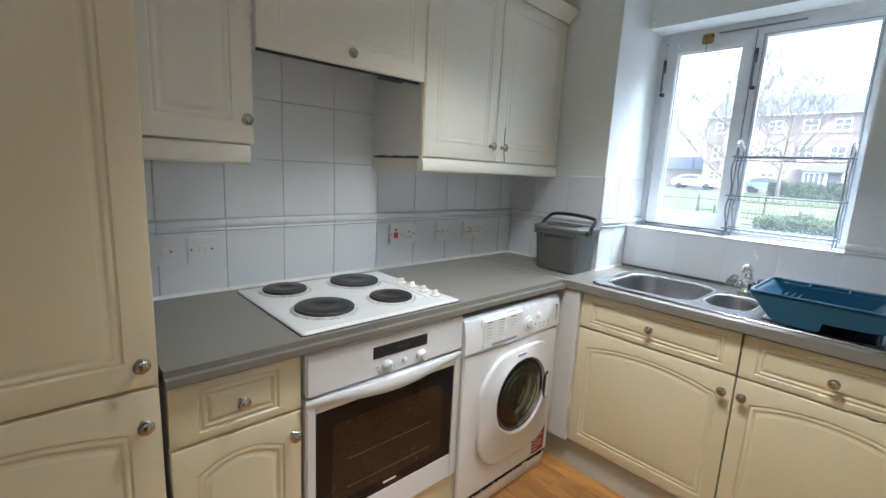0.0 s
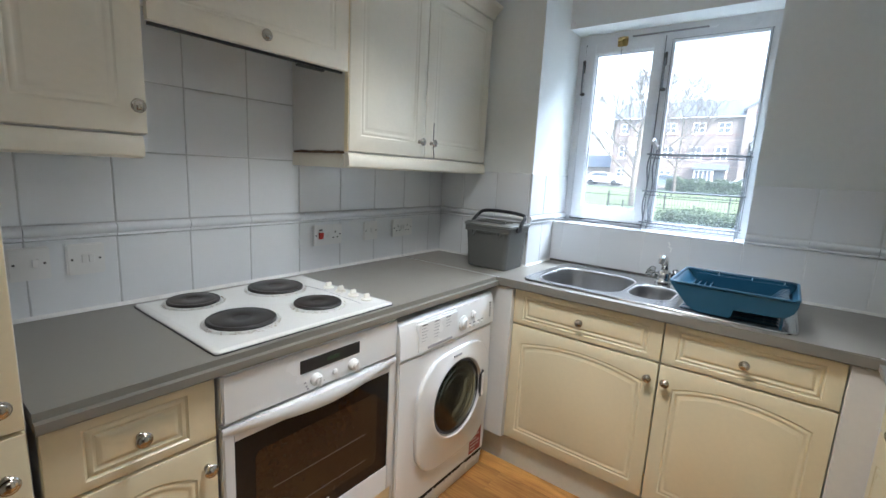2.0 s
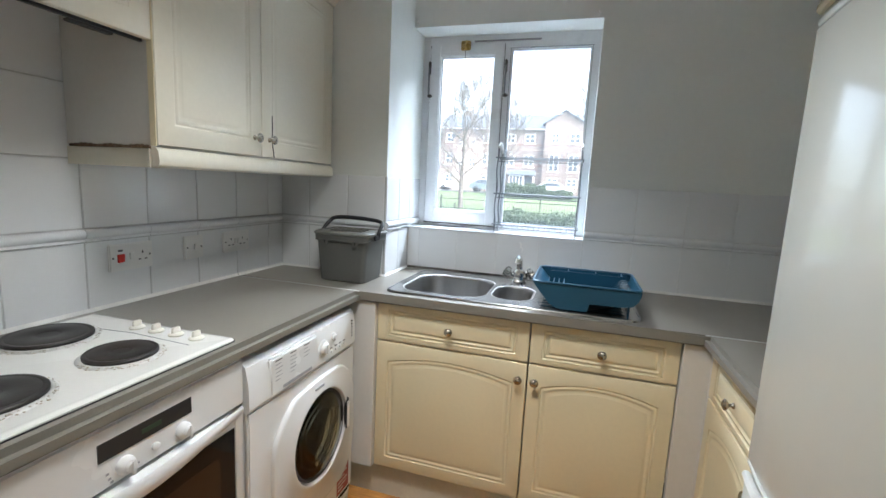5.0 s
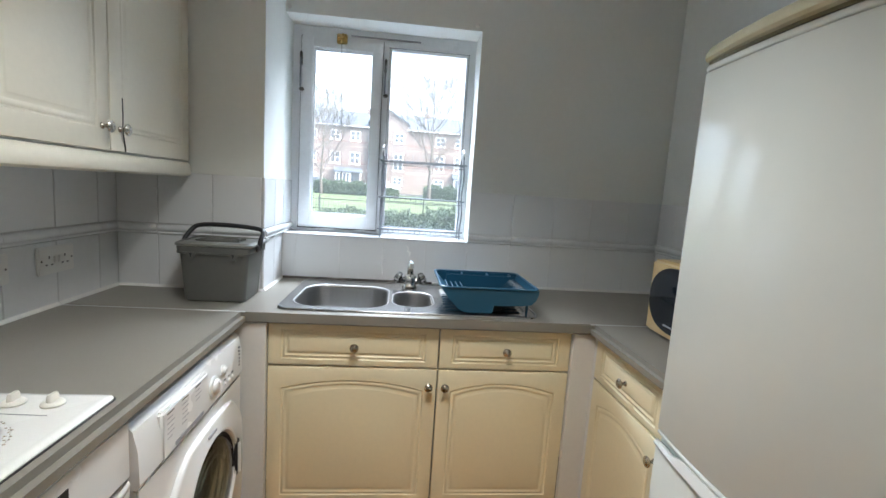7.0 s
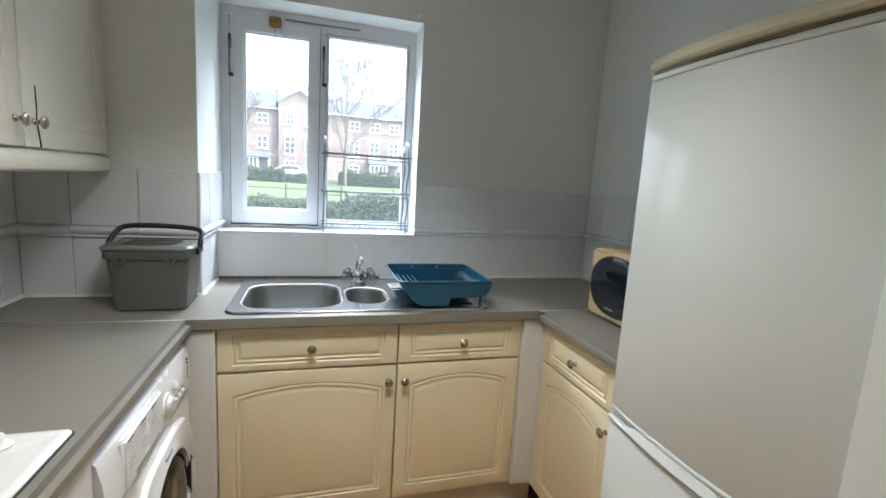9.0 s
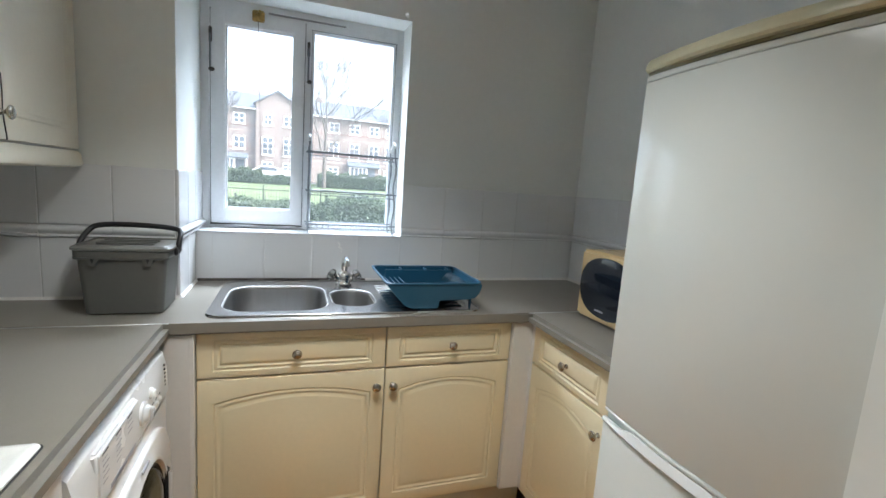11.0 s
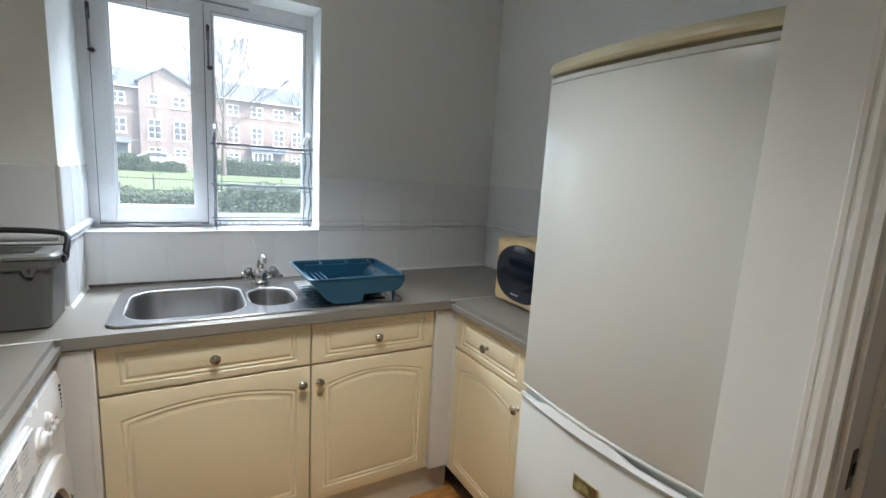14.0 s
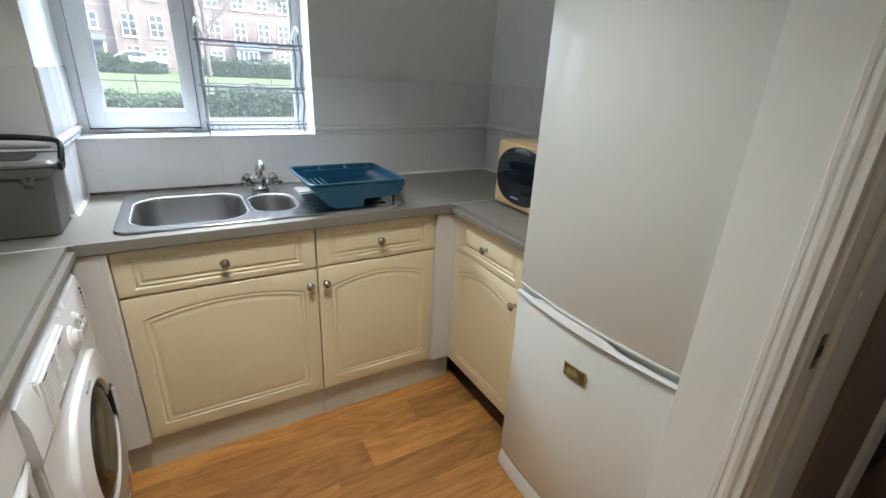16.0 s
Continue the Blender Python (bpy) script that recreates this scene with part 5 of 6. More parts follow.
# ---- compost caddy ----
cb = thing("food_caddy", (-0.39, -0.445, 0.910), "grey plastic food caddy with raised black handle on the worktop", "bin")
CXc, CYc = -0.4035, -0.452
def cad(w, d, z, r=0.022):
    return [Vector((x, y, z)) for x, y in round_rect(CXc, CYc, w, d, r, 6)]
part("bucket", loft(bmesh.new(), [cad(0.168, 0.205, 0.911), cad(0.178, 0.213, 0.916), cad(0.196, 0.240, 1.092), cad(0.208, 0.254, 1.094), cad(0.210, 0.256, 1.112), cad(0.198, 0.244, 1.114)]), BIN, cb, "dark grey tapered bucket")
lid = part("lid", loft(bmesh.new(), [cad(0.206, 0.260, 1.1145), cad(0.210, 0.268, 1.116), cad(0.210, 0.268, 1.123), cad(0.192, 0.246, 1.130), cad(0.184, 0.238, 1.125), cad(0.120, 0.170, 1.129)]), BIN_LID, cb, "light grey lid")
for y in (CYc - 0.072, CYc + 0.072):
    tab = part("clip_tab", prism(bmesh.new(), [(y - 0.018, 1.094), (y + 0.018, 1.094), (y + 0.008, 1.068), (y - 0.008, 1.068)], 0, CXc - 0.106, CXc - 0.094), BIN, cb, "tapered grey clip below the rim")
    part("slot", prism(bmesh.new(), [(y - 0.005, 1.090), (y + 0.005, 1.090), (y, 1.074)], 0, CXc - 0.1068, CXc - 0.1055), BLACK, tab, "dark slot")
part("rim_flange", loft(bmesh.new(), [cad(0.203, 0.247, 1.086), cad(0.209, 0.254, 1.087), cad(0.211, 0.256, 1.0935), cad(0.203, 0.247, 1.0938)]), BIN, cb)
bm = bmesh.new()
hy0, hy1 = CYc - 0.137, CYc + 0.137
pts = [(CXc - 0.02, hy0, 1.105), (CXc - 0.012, hy0 - 0.002, 1.135), (CXc + 0.022, hy0 - 0.002, 1.160), (CXc + 0.036, hy0 + 0.012, 1.174), (CXc + 0.042, CYc, 1.182), (CXc + 0.036, hy1 - 0.032, 1.180), (CXc + 0.020, hy1 - 0.012, 1.160), (CXc - 0.012, hy1 - 0.002, 1.130), (CXc - 0.02, hy1, 1.105)]
for _ in range(2):
    pts = [Vector(pts[0])] + [Vector(a).lerp(Vector(b), f) for a, b in zip(pts, pts[1:]) for f in (0.25, 0.75)] + [Vector(pts[-1])]
tube(bm, pts, 0.0085, 12)
for rx in (-0.055, -0.020, 0.015):
    part("lid_ridge", boxed(CXc + rx - 0.006, CXc + rx + 0.006, CYc - 0.080, CYc + 0.080, 1.1285, 1.1345, 0.003, 2), BIN_LID, lid)
part("handle", bm, BLACK, cb, "raised black carrying handle")
for hy in (hy0, hy1):
    boss = part("hinge_boss", lathe(bmesh.new(), [(0, -0.006), (0.012, -0.006), (0.012, 0.006), (0, 0.006)], 16, pose(CXc - 0.02, hy, 1.108, 90)), BLACK, cb)
    part("hinge_lug", boxed(CXc - 0.050, CXc - 0.026, hy - 0.005, hy + 0.005, 1.094, 1.118, 0.003), BLACK, boss)

# ---- wire rack on the sill ----
wr = thing("wire_rack", (0.08, -1.21, 1.125), "three-tier grey wire plate rack standing on the window sill", "dish rack")
RA, RB = -1.014, -1.402
def upright(y, x, up):
    pts = []
    for k in range(25):
        z = 1.128 + up * k / 24
        pts.append((x + 0.021 * math.sin((z - 1.128) * 2 * math.pi / 0.175), y, z))
    return pts
for y in (RA, RB):
    f = upright(y, 0.010, 0.410)
    b = upright(y, 0.116, 0.410)
    top = [(0.010 + (0.116 - 0.010) * k / 8, y, 1.538 + 0.028 * math.sin(math.pi * k / 8)) for k in range(1, 8)]
    part("upright", tube(bmesh.new(), f + top + b[::-1], 0.0036, 8), WIRE, wr, "wavy grey wire side")
    part("top_cap", tube(bmesh.new(), [f[-1]] + top + [b[-1], b[-2]], 0.0052, 8), PLASTIC, wr, "white plastic cover on the bend")
for zi, z in enumerate((1.168, 1.318, 1.492)):
    for x in (0.010, 0.122):
        part("shelf_rail", tube(bmesh.new(), [(x, RA + 0.012, z), (x, RB - 0.012, z)], 0.0033, 8), WIRE, wr)
    part("shelf_rail", tube(bmesh.new(), [(0.010, RA + 0.004, z - 0.018), (0.010, RB - 0.004, z - 0.018)], 0.0022, 6), WIRE, wr)
    for k in range(15):
        y = RA - 0.014 - (RA - RB - 0.028) * k / 14
        up = 0.030 if zi == 2 else 0.0
        part("shelf_wire", tube(bmesh.new(), [(0.010, y, z + up), (0.010, y, z - 0.016), (0.068, y, z - 0.020), (0.122, y, z - 0.016), (0.122, y, z + 0.012 + up)], 0.0013, 5), WIRE, wr)

# ---- microwave ----
mw = thing("microwave", (-0.634, -2.022, 0.914), "yellowed cream microwave with oval dark window on the worktop", "microwave", rz=180, local=True)
MWW, MWH = 0.46, 0.262
part("case", boxed(0.0, MWW, 0.022, 0.345, 0.006, MWH, 0.006), MICRO, mw, "cream case")
md = part("door_front", boxed(0.0, MWW, 0.0, 0.0215, 0.006, MWH, 0.010, 3), MICRO, mw, "cream front panel")
def oval(a, b, y, n=40):
    return [Vector((0.158 + a * math.copysign(abs(math.cos(t)) ** 0.85, math.cos(t)), y, 0.136 + b * math.copysign(abs(math.sin(t)) ** 0.85, math.sin(t)))) for t in [2 * math.pi * k / n for k in range(n)]]
part("door_window", loft(bmesh.new(), [oval(0.146, 0.112, -0.0003), oval(0.144, 0.110, -0.0035), oval(0.135, 0.102, -0.0055), oval(0.09, 0.068, -0.008), oval(0.03, 0.02, -0.009)]), MICRO_GLASS, md, "glossy black oval window")
part("brand_mark", boxed(0.118, 0.165, -0.0072, -0.0050, 0.048, 0.055), PRINT, md)
for x, y in ((0.04, 0.05), (0.42, 0.05), (0.04, 0.30), (0.42, 0.30)):
    part("foot", lathe(bmesh.new(), [(0, 0), (0.012, 0), (0.010, 0.006), (0, 0.006)], 12, Matrix.Translation((x, y, -0.0032))), BLACK, mw)

# ---- fridge freezer ----
ff = thing("fridge_freezer", (-1.103, -1.812, 0), "tall white fridge freezer with bowed doors and yellowed top cover", "fridge freezer", rz=181.7, local=True)
FW = 0.575
def bow(x, amount=0.022):
    s = x / FW
    return -amount * (1 - (2 * s - 1) ** 2)
def bowed(z0, z1, back, amount=0.022, lip=0.006, n=16, zz=None):
    """A door slab with a bowed front between two heights."""
    xs = [FW * k / n for k in range(n + 1)]
    def lp(z, inset):
        pts = []
        for x in xs:
            xi = min(max(x, inset), FW - inset)
            pts.append(Vector((xi, bow(x, amount) + inset, z)))
        pts += [Vector((FW - inset * 0.5, back, z)), Vector((inset * 0.5, back, z))]
        return pts
    return loft(bmesh.new(), [lp(z0, lip), lp(z0 + lip * 0.4, lip * 0.3), lp(z0 + lip, 0), lp(z1 - lip, 0), lp(z1 - lip * 0.4, lip * 0.3), lp(z1, lip)])
part("cabinet", boxed(0.004, FW - 0.004, 0.046, 0.590, 0.05, 1.705, 0.004), FRIDGE, ff, "white steel cabinet")
part("door", bowed(0.7855, 1.6820, 0.040, lip=0.004), FRIDGE, ff, "tall bowed fridge door")
part("door_cap", bowed(1.6830, 1.698, 0.040, lip=0.003), FRIDGE, ff, "white plastic cap along the top of the door")
part("door_lip", bowed(0.7765, 0.7850, 0.042, amount=0.0265, lip=0.002), FRIDGE, ff, "white lip along the foot of the fridge door")
ld_ = part("door", bowed(0.072, 0.742, 0.040), FRIDGE, ff, "bowed freezer door")
bm = bmesh.new()
lps = []
for k in range(41):
    s = k / 40
    x = FW * s
    y = bow(x)
    dip = 0.010 * math.sin(math.pi * s)
    mid = min(max((s - 0.12) / 0.10, 0), 1) * min(max((0.72 - s) / 0.12, 0), 1)
    mid = mid * mid * (3 - 2 * mid)
    t_ = 0.7575 + 0.0165 * mid
    lps.append([Vector((x, y + 0.014, 0.7425)), Vector((x, y - 0.004, 0.7425 + 0.001)), Vector((x, y - 0.008 - 0.004 * math.sin(math.pi * s), 0.750)), Vector((x, y - 0.004, t_)), Vector((x, y + 0.005, t_)), Vector((x, y + 0.012, 0.752))])
part("handle_strip", loft(bm, lps), APPLIANCE, ff, "white moulded handle strip between the doors")
# shade of the hollow is put into this grey-green colour
part("handle_recess", loft(bmesh.new(), [[Vector((FW * k / 20, bow(FW * k / 20) + 0.014, 0.745)), Vector((FW * k / 20, bow(FW * k / 20) + 0.014, 0.776)), Vector((FW * k / 20, 0.044, 0.776)), Vector((FW * k / 20, 0.044, 0.745))] for k in range(21)]), material("recess_shade_grey_green", (0.50, 0.55, 0.52), 0.35), ff, "finger recess, its shade coloured grey-green")
bm = bmesh.new()
lps = []
for k in range(25):
    s = k / 24
    x = -0.003 + (FW + 0.003) * s
    b_ = -0.036 * (1 - (2 * s - 1) ** 2) - 0.006
    lps.append([Vector((x, 0.590, 1.706)), Vector((x, b_ + 0.006, 1.706)), Vector((x, b_, 1.712)), Vector((x, b_ + 0.001, 1.722)), Vector((x, b_ + 0.010, 1.738)), Vector((x, b_ + 0.040, 1.747)), Vector((x, 0.590, 1.748))])
top = part("top_cover", loft(bm, lps), YELLOWED, ff, "yellowed plastic top cover", angle=30)
# olive strip fills the gap under the cover; its shade is in the colour
part("top_gap", loft(bmesh.new(), [[Vector((FW * k / 20, bow(FW * k / 20, 0.026) + 0.004, 1.6985)), Vector((FW * k / 20, bow(FW * k / 20, 0.026) + 0.004, 1.7055)), Vector((FW * k / 20, 0.044, 1.7055)), Vector((FW * k / 20, 0.044, 1.6985))] for k in range(21)]), material("olive_gap_shade", (0.20, 0.18, 0.10), 0.4), ff, "dark gap under the top cover, its shade coloured olive")
part("brand_mark", boxed(0.014, 0.050, -0.0085, -0.0045, 1.7150, 1.7195), PRINT, top)
part("foot_plinth", loft(bmesh.new(), [[Vector((FW * k / 16, bow(FW * k / 16) - 0.006, 0.003)), Vector((FW * k / 16, bow(FW * k / 16) - 0.008, 0.030)), Vector((FW * k / 16, bow(FW * k / 16) + 0.004, 0.066)), Vector((FW * k / 16, 0.044, 0.066)), Vector((FW * k / 16, 0.044, 0.003))] for k in range(17)]), APPLIANCE, ff, "white foot plinth")
mag = thing("fridge_magnet", (-1.393, -1.83, 0.60), "small gold picture magnet on the freezer door", "magnet")
mg = part("plate", turned(boxed(-0.042, 0.042, -0.0015, 0.0015, -0.023, 0.023, 0.001, 1), pose(-1.396, -1.7945, 0.620, 0, 3, 0)), GOLD, mag, "worn gold foil plate")
part("picture", turned(boxed(-0.038, 0.038, -0.0002, 0.0008, -0.0195, 0.0195), pose(-1.396, -1.7924, 0.620, 0, 3, 0)), PICTURE, mg, "dark brown printed picture")

# ceiling lamp, above the camera's view
cl = thing("ceiling_lamp", (LAMP[0], LAMP[1], H), "unseen round opal ceiling lamp", "ceiling lamp")
part("lamp_base", lathe(bmesh.new(), [(0, 0.0), (0.155, 0.0), (0.158, -0.02), (0, -0.02)], 32, Matrix.Translation((LAMP[0], LAMP[1], H - 0.001))), PLASTIC, cl)
part("diffuser", lathe(bmesh.new(), [(0.150, -0.0215), (0.148, -0.035), (0.135, -0.052), (0.10, -0.064), (0, -0.070)], 32, Matrix.Translation((LAMP[0], LAMP[1], H))), OPAL, cl)
# unseen fitting added to go with the next room's extra light
cl2 = thing("ceiling_lamp", (-2.6, -3.6, H), "unseen round opal ceiling lamp", "ceiling lamp")
part("lamp_base", lathe(bmesh.new(), [(0, 0.0), (0.155, 0.0), (0.158, -0.02), (0, -0.02)], 32, Matrix.Translation((-2.6, -3.6, H - 0.001))), PLASTIC, cl2)
part("diffuser", lathe(bmesh.new(), [(0.150, -0.0215), (0.148, -0.035), (0.135, -0.052), (0.10, -0.064), (0, -0.070)], 32, Matrix.Translation((-2.6, -3.6, H))), OPAL, cl2)

# next room, seen dimly through the doorway
structure("hall_floor", boxed(XL - 1.8, 0.0, -6.2, -1.93, -0.0028, 0.001), HALL_FLOOR, "brown laminate floor of the next room", "floor")
sf = thing("sofa", (-1.35, -2.9, 0), "dark brown leather sofa in the next room", "sofa")
part("seat_base", boxed(-1.85, -0.95, -4.3, -2.62, 0.05, 0.30, 0.03, 3), SOFA, sf)
part("seat_cushion", boxed(-1.84, -1.20, -4.12, -2.84, 0.30, 0.45, 0.05, 4), SOFA, sf)
part("backrest", boxed(-1.20, -0.95, -4.3, -2.62, 0.30, 0.86, 0.07, 4), SOFA, sf)
part("armrest", boxed(-1.86, -0.98, -2.83, -2.60, 0.05, 0.62, 0.07, 4), SOFA, sf)
part("armrest", boxed(-1.86, -0.98, -4.33, -4.13, 0.05, 0.62, 0.07, 4), SOFA, sf)

# ---- outside ----
def ground_z(x):
    pts = [(0.3, -0.05), (8.0, 0.0), (18.0, 0.0), (42.0, 0.40), (44.5, 0.62), (52.0, 0.70), (5000.0, 0.70)]
    for (a, za), (b, zb) in zip(pts, pts[1:]):
        if x <= b:
            return za + (zb - za) * (x - a) / (b - a)
    return pts[-1][1]


bm = bmesh.new()
xs = [0.335, 4, 8, 12, 18, 22, 26, 30, 34, 38, 42, 43, 44.5, 52, 90, 400, 4000]
rows_ = [[bm.verts.new((x, y, ground_z(x))) for x in xs] for y in (-3000, -300, -80, -30, 0, 30, 80, 300, 3000)]
for a, b in zip(rows_, rows_[1:]):
    for k in range(len(xs) - 1):
        bm.faces.new((a[k], a[k + 1], b[k + 1], b[k]))
ground = structure("ground", bm, GRASS, "mown green lawn rising to the houses", "lawn")
def strip(name, x0, x1, y0, y1, lift, mat, label, cat):
    bm = bmesh.new()
    n = 6
    vs = [[bm.verts.new((x0 + (x1 - x0) * k / n, y, ground_z(x0 + (x1 - x0) * k / n) + lift)) for k in range(n + 1)] for y in (y0, y1)]
    for k in range(n):
        bm.faces.new((vs[0][k], vs[0][k + 1], vs[1][k + 1], vs[1][k]))
    return structure(name, bm, mat, label, cat)
strip("pavement", 0.5, 12.1, -60, 60, 0.012, PAVING, "damp concrete paving outside the window", "pavement")
strip("road", 44.6, 52.5, -60, 80, 0.02, ASPHALT, "wet asphalt road in front of the houses", "road")


def leaves(cx, cy, sx, sy, z0, h, count, size, seed):
    """A clipped hedge as many small leaves filling its outer layer."""
    rng = np.random.default_rng(seed)
    p = rng.random((count, 3))
    face = rng.integers(0, 4, count)
    d = 1 - rng.random(count) ** 2 * 0.35
    x = np.where(face == 0, -d, np.where(face == 1, p[:, 0] * 2 - 1, p[:, 0] * 2 - 1))
    y = np.where(face == 2, np.sign(p[:, 1] - 0.5) * d, p[:, 1] * 2 - 1)
    z = np.where(face == 1, d, p[:, 2])
    lump = 1 + 0.10 * np.sin(y * sy * 1.9 + seed) + 0.06 * np.sin(y * sy * 5.1)
    c = np.stack([cx + x * sx / 2 * (0.9 + 0.1 * lump), cy + y * sy / 2, z0 + z * h * lump], 1)
    a = rng.normal(size=(count, 3))
    a /= np.linalg.norm(a, axis=1)[:, None]
    b = np.cross(a, rng.normal(size=(count, 3)))
    b /= np.linalg.norm(b, axis=1)[:, None]
    s = size * (0.6 + 0.8 * rng.random(count))[:, None]
    v = np.stack([c - a * s, c + b * s * 0.5, c + a * s, c - b * s * 0.5], 1).reshape(-1, 3)
    me = bpy.data.meshes.new("leaves")
    me.from_pydata(v.tolist(), [], [(4 * k, 4 * k + 1, 4 * k + 2, 4 * k + 3) for k in range(count)])
    me.materials.append(LEAF)
    return me


def hedge(label, cx, cy, sx, sy, h, count, size, seed):
    z0 = ground_z(cx)
    t = thing("hedge", (cx, cy, z0), label, "hedge", "clipped hedges", local=True)
    ob = new("foliage", leaves(0, 0, sx, sy, 0.02, h, count, size, seed))
    ob.parent = t
    ob["kind"] = "stuff"
    # near-black green block behind the leaves, coloured as the hedge's inner shade
    part("inner_growth", boxed(-sx * 0.38, sx * 0.38, -sy * 0.47, sy * 0.47, 0.0, h * 0.82, 0.1), material("hedge_core_shade", (0.015, 0.03, 0.01), 0.9, vary=0.3, scale=3), t, "dark block for the shade inside the hedge")
    return t


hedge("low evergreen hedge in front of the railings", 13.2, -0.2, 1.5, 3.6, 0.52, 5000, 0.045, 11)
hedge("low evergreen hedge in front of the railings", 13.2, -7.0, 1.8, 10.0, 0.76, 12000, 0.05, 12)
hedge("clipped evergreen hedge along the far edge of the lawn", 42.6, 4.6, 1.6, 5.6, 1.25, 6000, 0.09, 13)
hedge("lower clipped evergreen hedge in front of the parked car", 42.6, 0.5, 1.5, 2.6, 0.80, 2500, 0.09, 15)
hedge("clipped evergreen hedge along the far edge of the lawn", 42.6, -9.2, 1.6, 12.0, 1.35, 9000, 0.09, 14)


def railing(x, y0, y1, h, name, label, post_every=2.3):
    """Bow-topped railings: hoops between two rails, with stout posts."""
    z = ground_z(x)
    f = thing(name, (x, (y0 + y1) / 2, z), label, "railing", "bow-topped railings", local=True)
    L = y1 - y0
    part("top_rail", boxed(-0.012, 0.012, -L / 2, L / 2, h - 0.17, h - 0.14), RAIL, f)
    part("bottom_rail", boxed(-0.012, 0.012, -L / 2, L / 2, 0.09, 0.12), RAIL, f)
    k = 0
    y = -L / 2
    hoop = None
    while y < L / 2:
        if hoop is None:
            pts = [(0, 0, 0.03)] + [(0, 0, h - 0.075)] + [(0, 0.055 - 0.055 * math.cos(a), h - 0.075 + 0.06 * math.sin(a)) for a in [math.pi * q / 6 for q in range(1, 6)]] + [(0, 0.11, h - 0.075), (0, 0.11, 0.03)]
            hoop = finish(tube(bmesh.new(), pts, 0.008, 4), True)
            hoop.materials.append(RAIL)
        ob = new("hoop", hoop)
        ob.parent = f
        ob.location = (0, y, 0)
        y += 0.22
    y = -L / 2
    while y <= L / 2:
        part("post", boxed(-0.025, 0.025, y - 0.025, y + 0.025, -0.05, h + 0.04, 0.004, 1), RAIL, f)
        y += post_every
    return f


railing(18.0, -9.0, 9.0, 0.86, "railings", "black bow-topped railings across the lawn")
railing(14.6, -1.4, 3.8, 0.62, "railings", "lower black bow-topped railings behind the near hedge")


def bare_tree(name, label, x, y, height, spread, seed, trunk_r, low=0.25, lean=0.0):
    """A leafless tree: a tapered trunk, limbs, and many fine twigs."""
    rnd = random.Random(seed)
    z = ground_z(x)
    t = thing(name, (x, y, z), label, "tree", "bare trees", local=True)
    trunk = [Vector((0.03 * math.sin(k * 1.3) * k / 5, lean * k / 8 + 0.05 * math.sin(k * 0.9), height * 0.92 * k / 8)) for k in range(9)]
    part("trunk", tube(bmesh.new(), trunk, trunk_r, 9, taper=0.02), BARK, t, "tapered grey-brown trunk")
    limbs, twigs = bmesh.new(), bmesh.new()
    def grow(p, d, length, r, depth):
        pts = [p]
        q = p.copy()
        dd_ = d.copy()
        for _ in range(4):
            dd_ = (dd_ + Vector((rnd.uniform(-1, 1), rnd.uniform(-1, 1), rnd.uniform(-0.1, 1.0))) * 0.16).normalized()
            q = q + dd_ * length / 4
            pts.append(q.copy())
        r = max(r, 0.009)
        tube(limbs if depth < 2 else twigs, pts, r, 6 if depth < 2 else 4, taper=r * 0.45)
        if depth < 4:
            for _ in range(4 if depth < 3 else 3):
                s = rnd.uniform(0.3, 1.0)
                i = min(int(s * 4), 3)
                base = pts[i].lerp(pts[i + 1], s * 4 - i if s < 1 else 1)
                nd = (dd_ + Vector((rnd.uniform(-1, 1), rnd.uniform(-1, 1), rnd.uniform(-0.35, 0.7))) * 0.85).normalized()
                grow(base, nd, length * rnd.uniform(0.48, 0.70), r * 0.50, depth + 1)
    for k in range(11):
        s = low + (0.95 - low) * k / 10
        i = min(int(s * 8), 7)
        base = trunk[i].lerp(trunk[i + 1], s * 8 - i)
        a = k * 2.4 + rnd.uniform(-0.4, 0.4)
        d = Vector((math.cos(a), math.sin(a), 0.55 + 0.6 * s)).normalized()
        grow(base, d, spread * (1.15 - s * 0.75), trunk_r * (0.48 - 0.25 * s), 0)
    part("limbs", limbs, BARK, t, "spreading bare limbs")
    part("twigs", twigs, BARK, t, "fine leafless twigs", kind="stuff")
    return t


bare_tree("tree", "bare young tree with low spreading limbs on the lawn", 22.5, 5.0, 6.2, 3.0, 5, 0.15, low=0.16)
bare_tree("tree", "tall slender bare tree by the far hedge", 41.0, -3.7, 9.6, 5.6, 8, 0.20, low=0.24)
bare_tree("tree", "bare tree in front of the gabled houses", 41.5, 6.6, 7.5, 4.8, 21, 0.16, low=0.25)
bare_tree("tree", "bare tree in front of the slate-roofed houses", 41.5, -12.6, 8.0, 5.2, 33, 0.16, low=0.25)

# ---- terrace of houses ----
FXH = 55.0
GZ = ground_z(FXH)
hs = thing("terraced_houses", (FXH, 0, GZ), "three-storey brick terrace with slate roofs, white windows and gables", "houses")
Y0, Y1 = -30.0, 16.6
EZ, RZ2 = 8.55, 11.05
part("wall", boxed(FXH, FXH + 9, Y0, Y1, GZ - 0.3, EZ), BRICK, hs, "buff and red brick front", smooth=False)
part("wall_band", boxed(FXH - 0.05, FXH - 0.002, Y0, Y1, 6.05, 6.17), BRICK_PALE, hs, "pale string course", smooth=False)
part("wall_band", boxed(FXH - 0.05, FXH - 0.002, Y0, Y1, 3.20, 3.37), BRICK_PALE, hs, "pale string course", smooth=False)
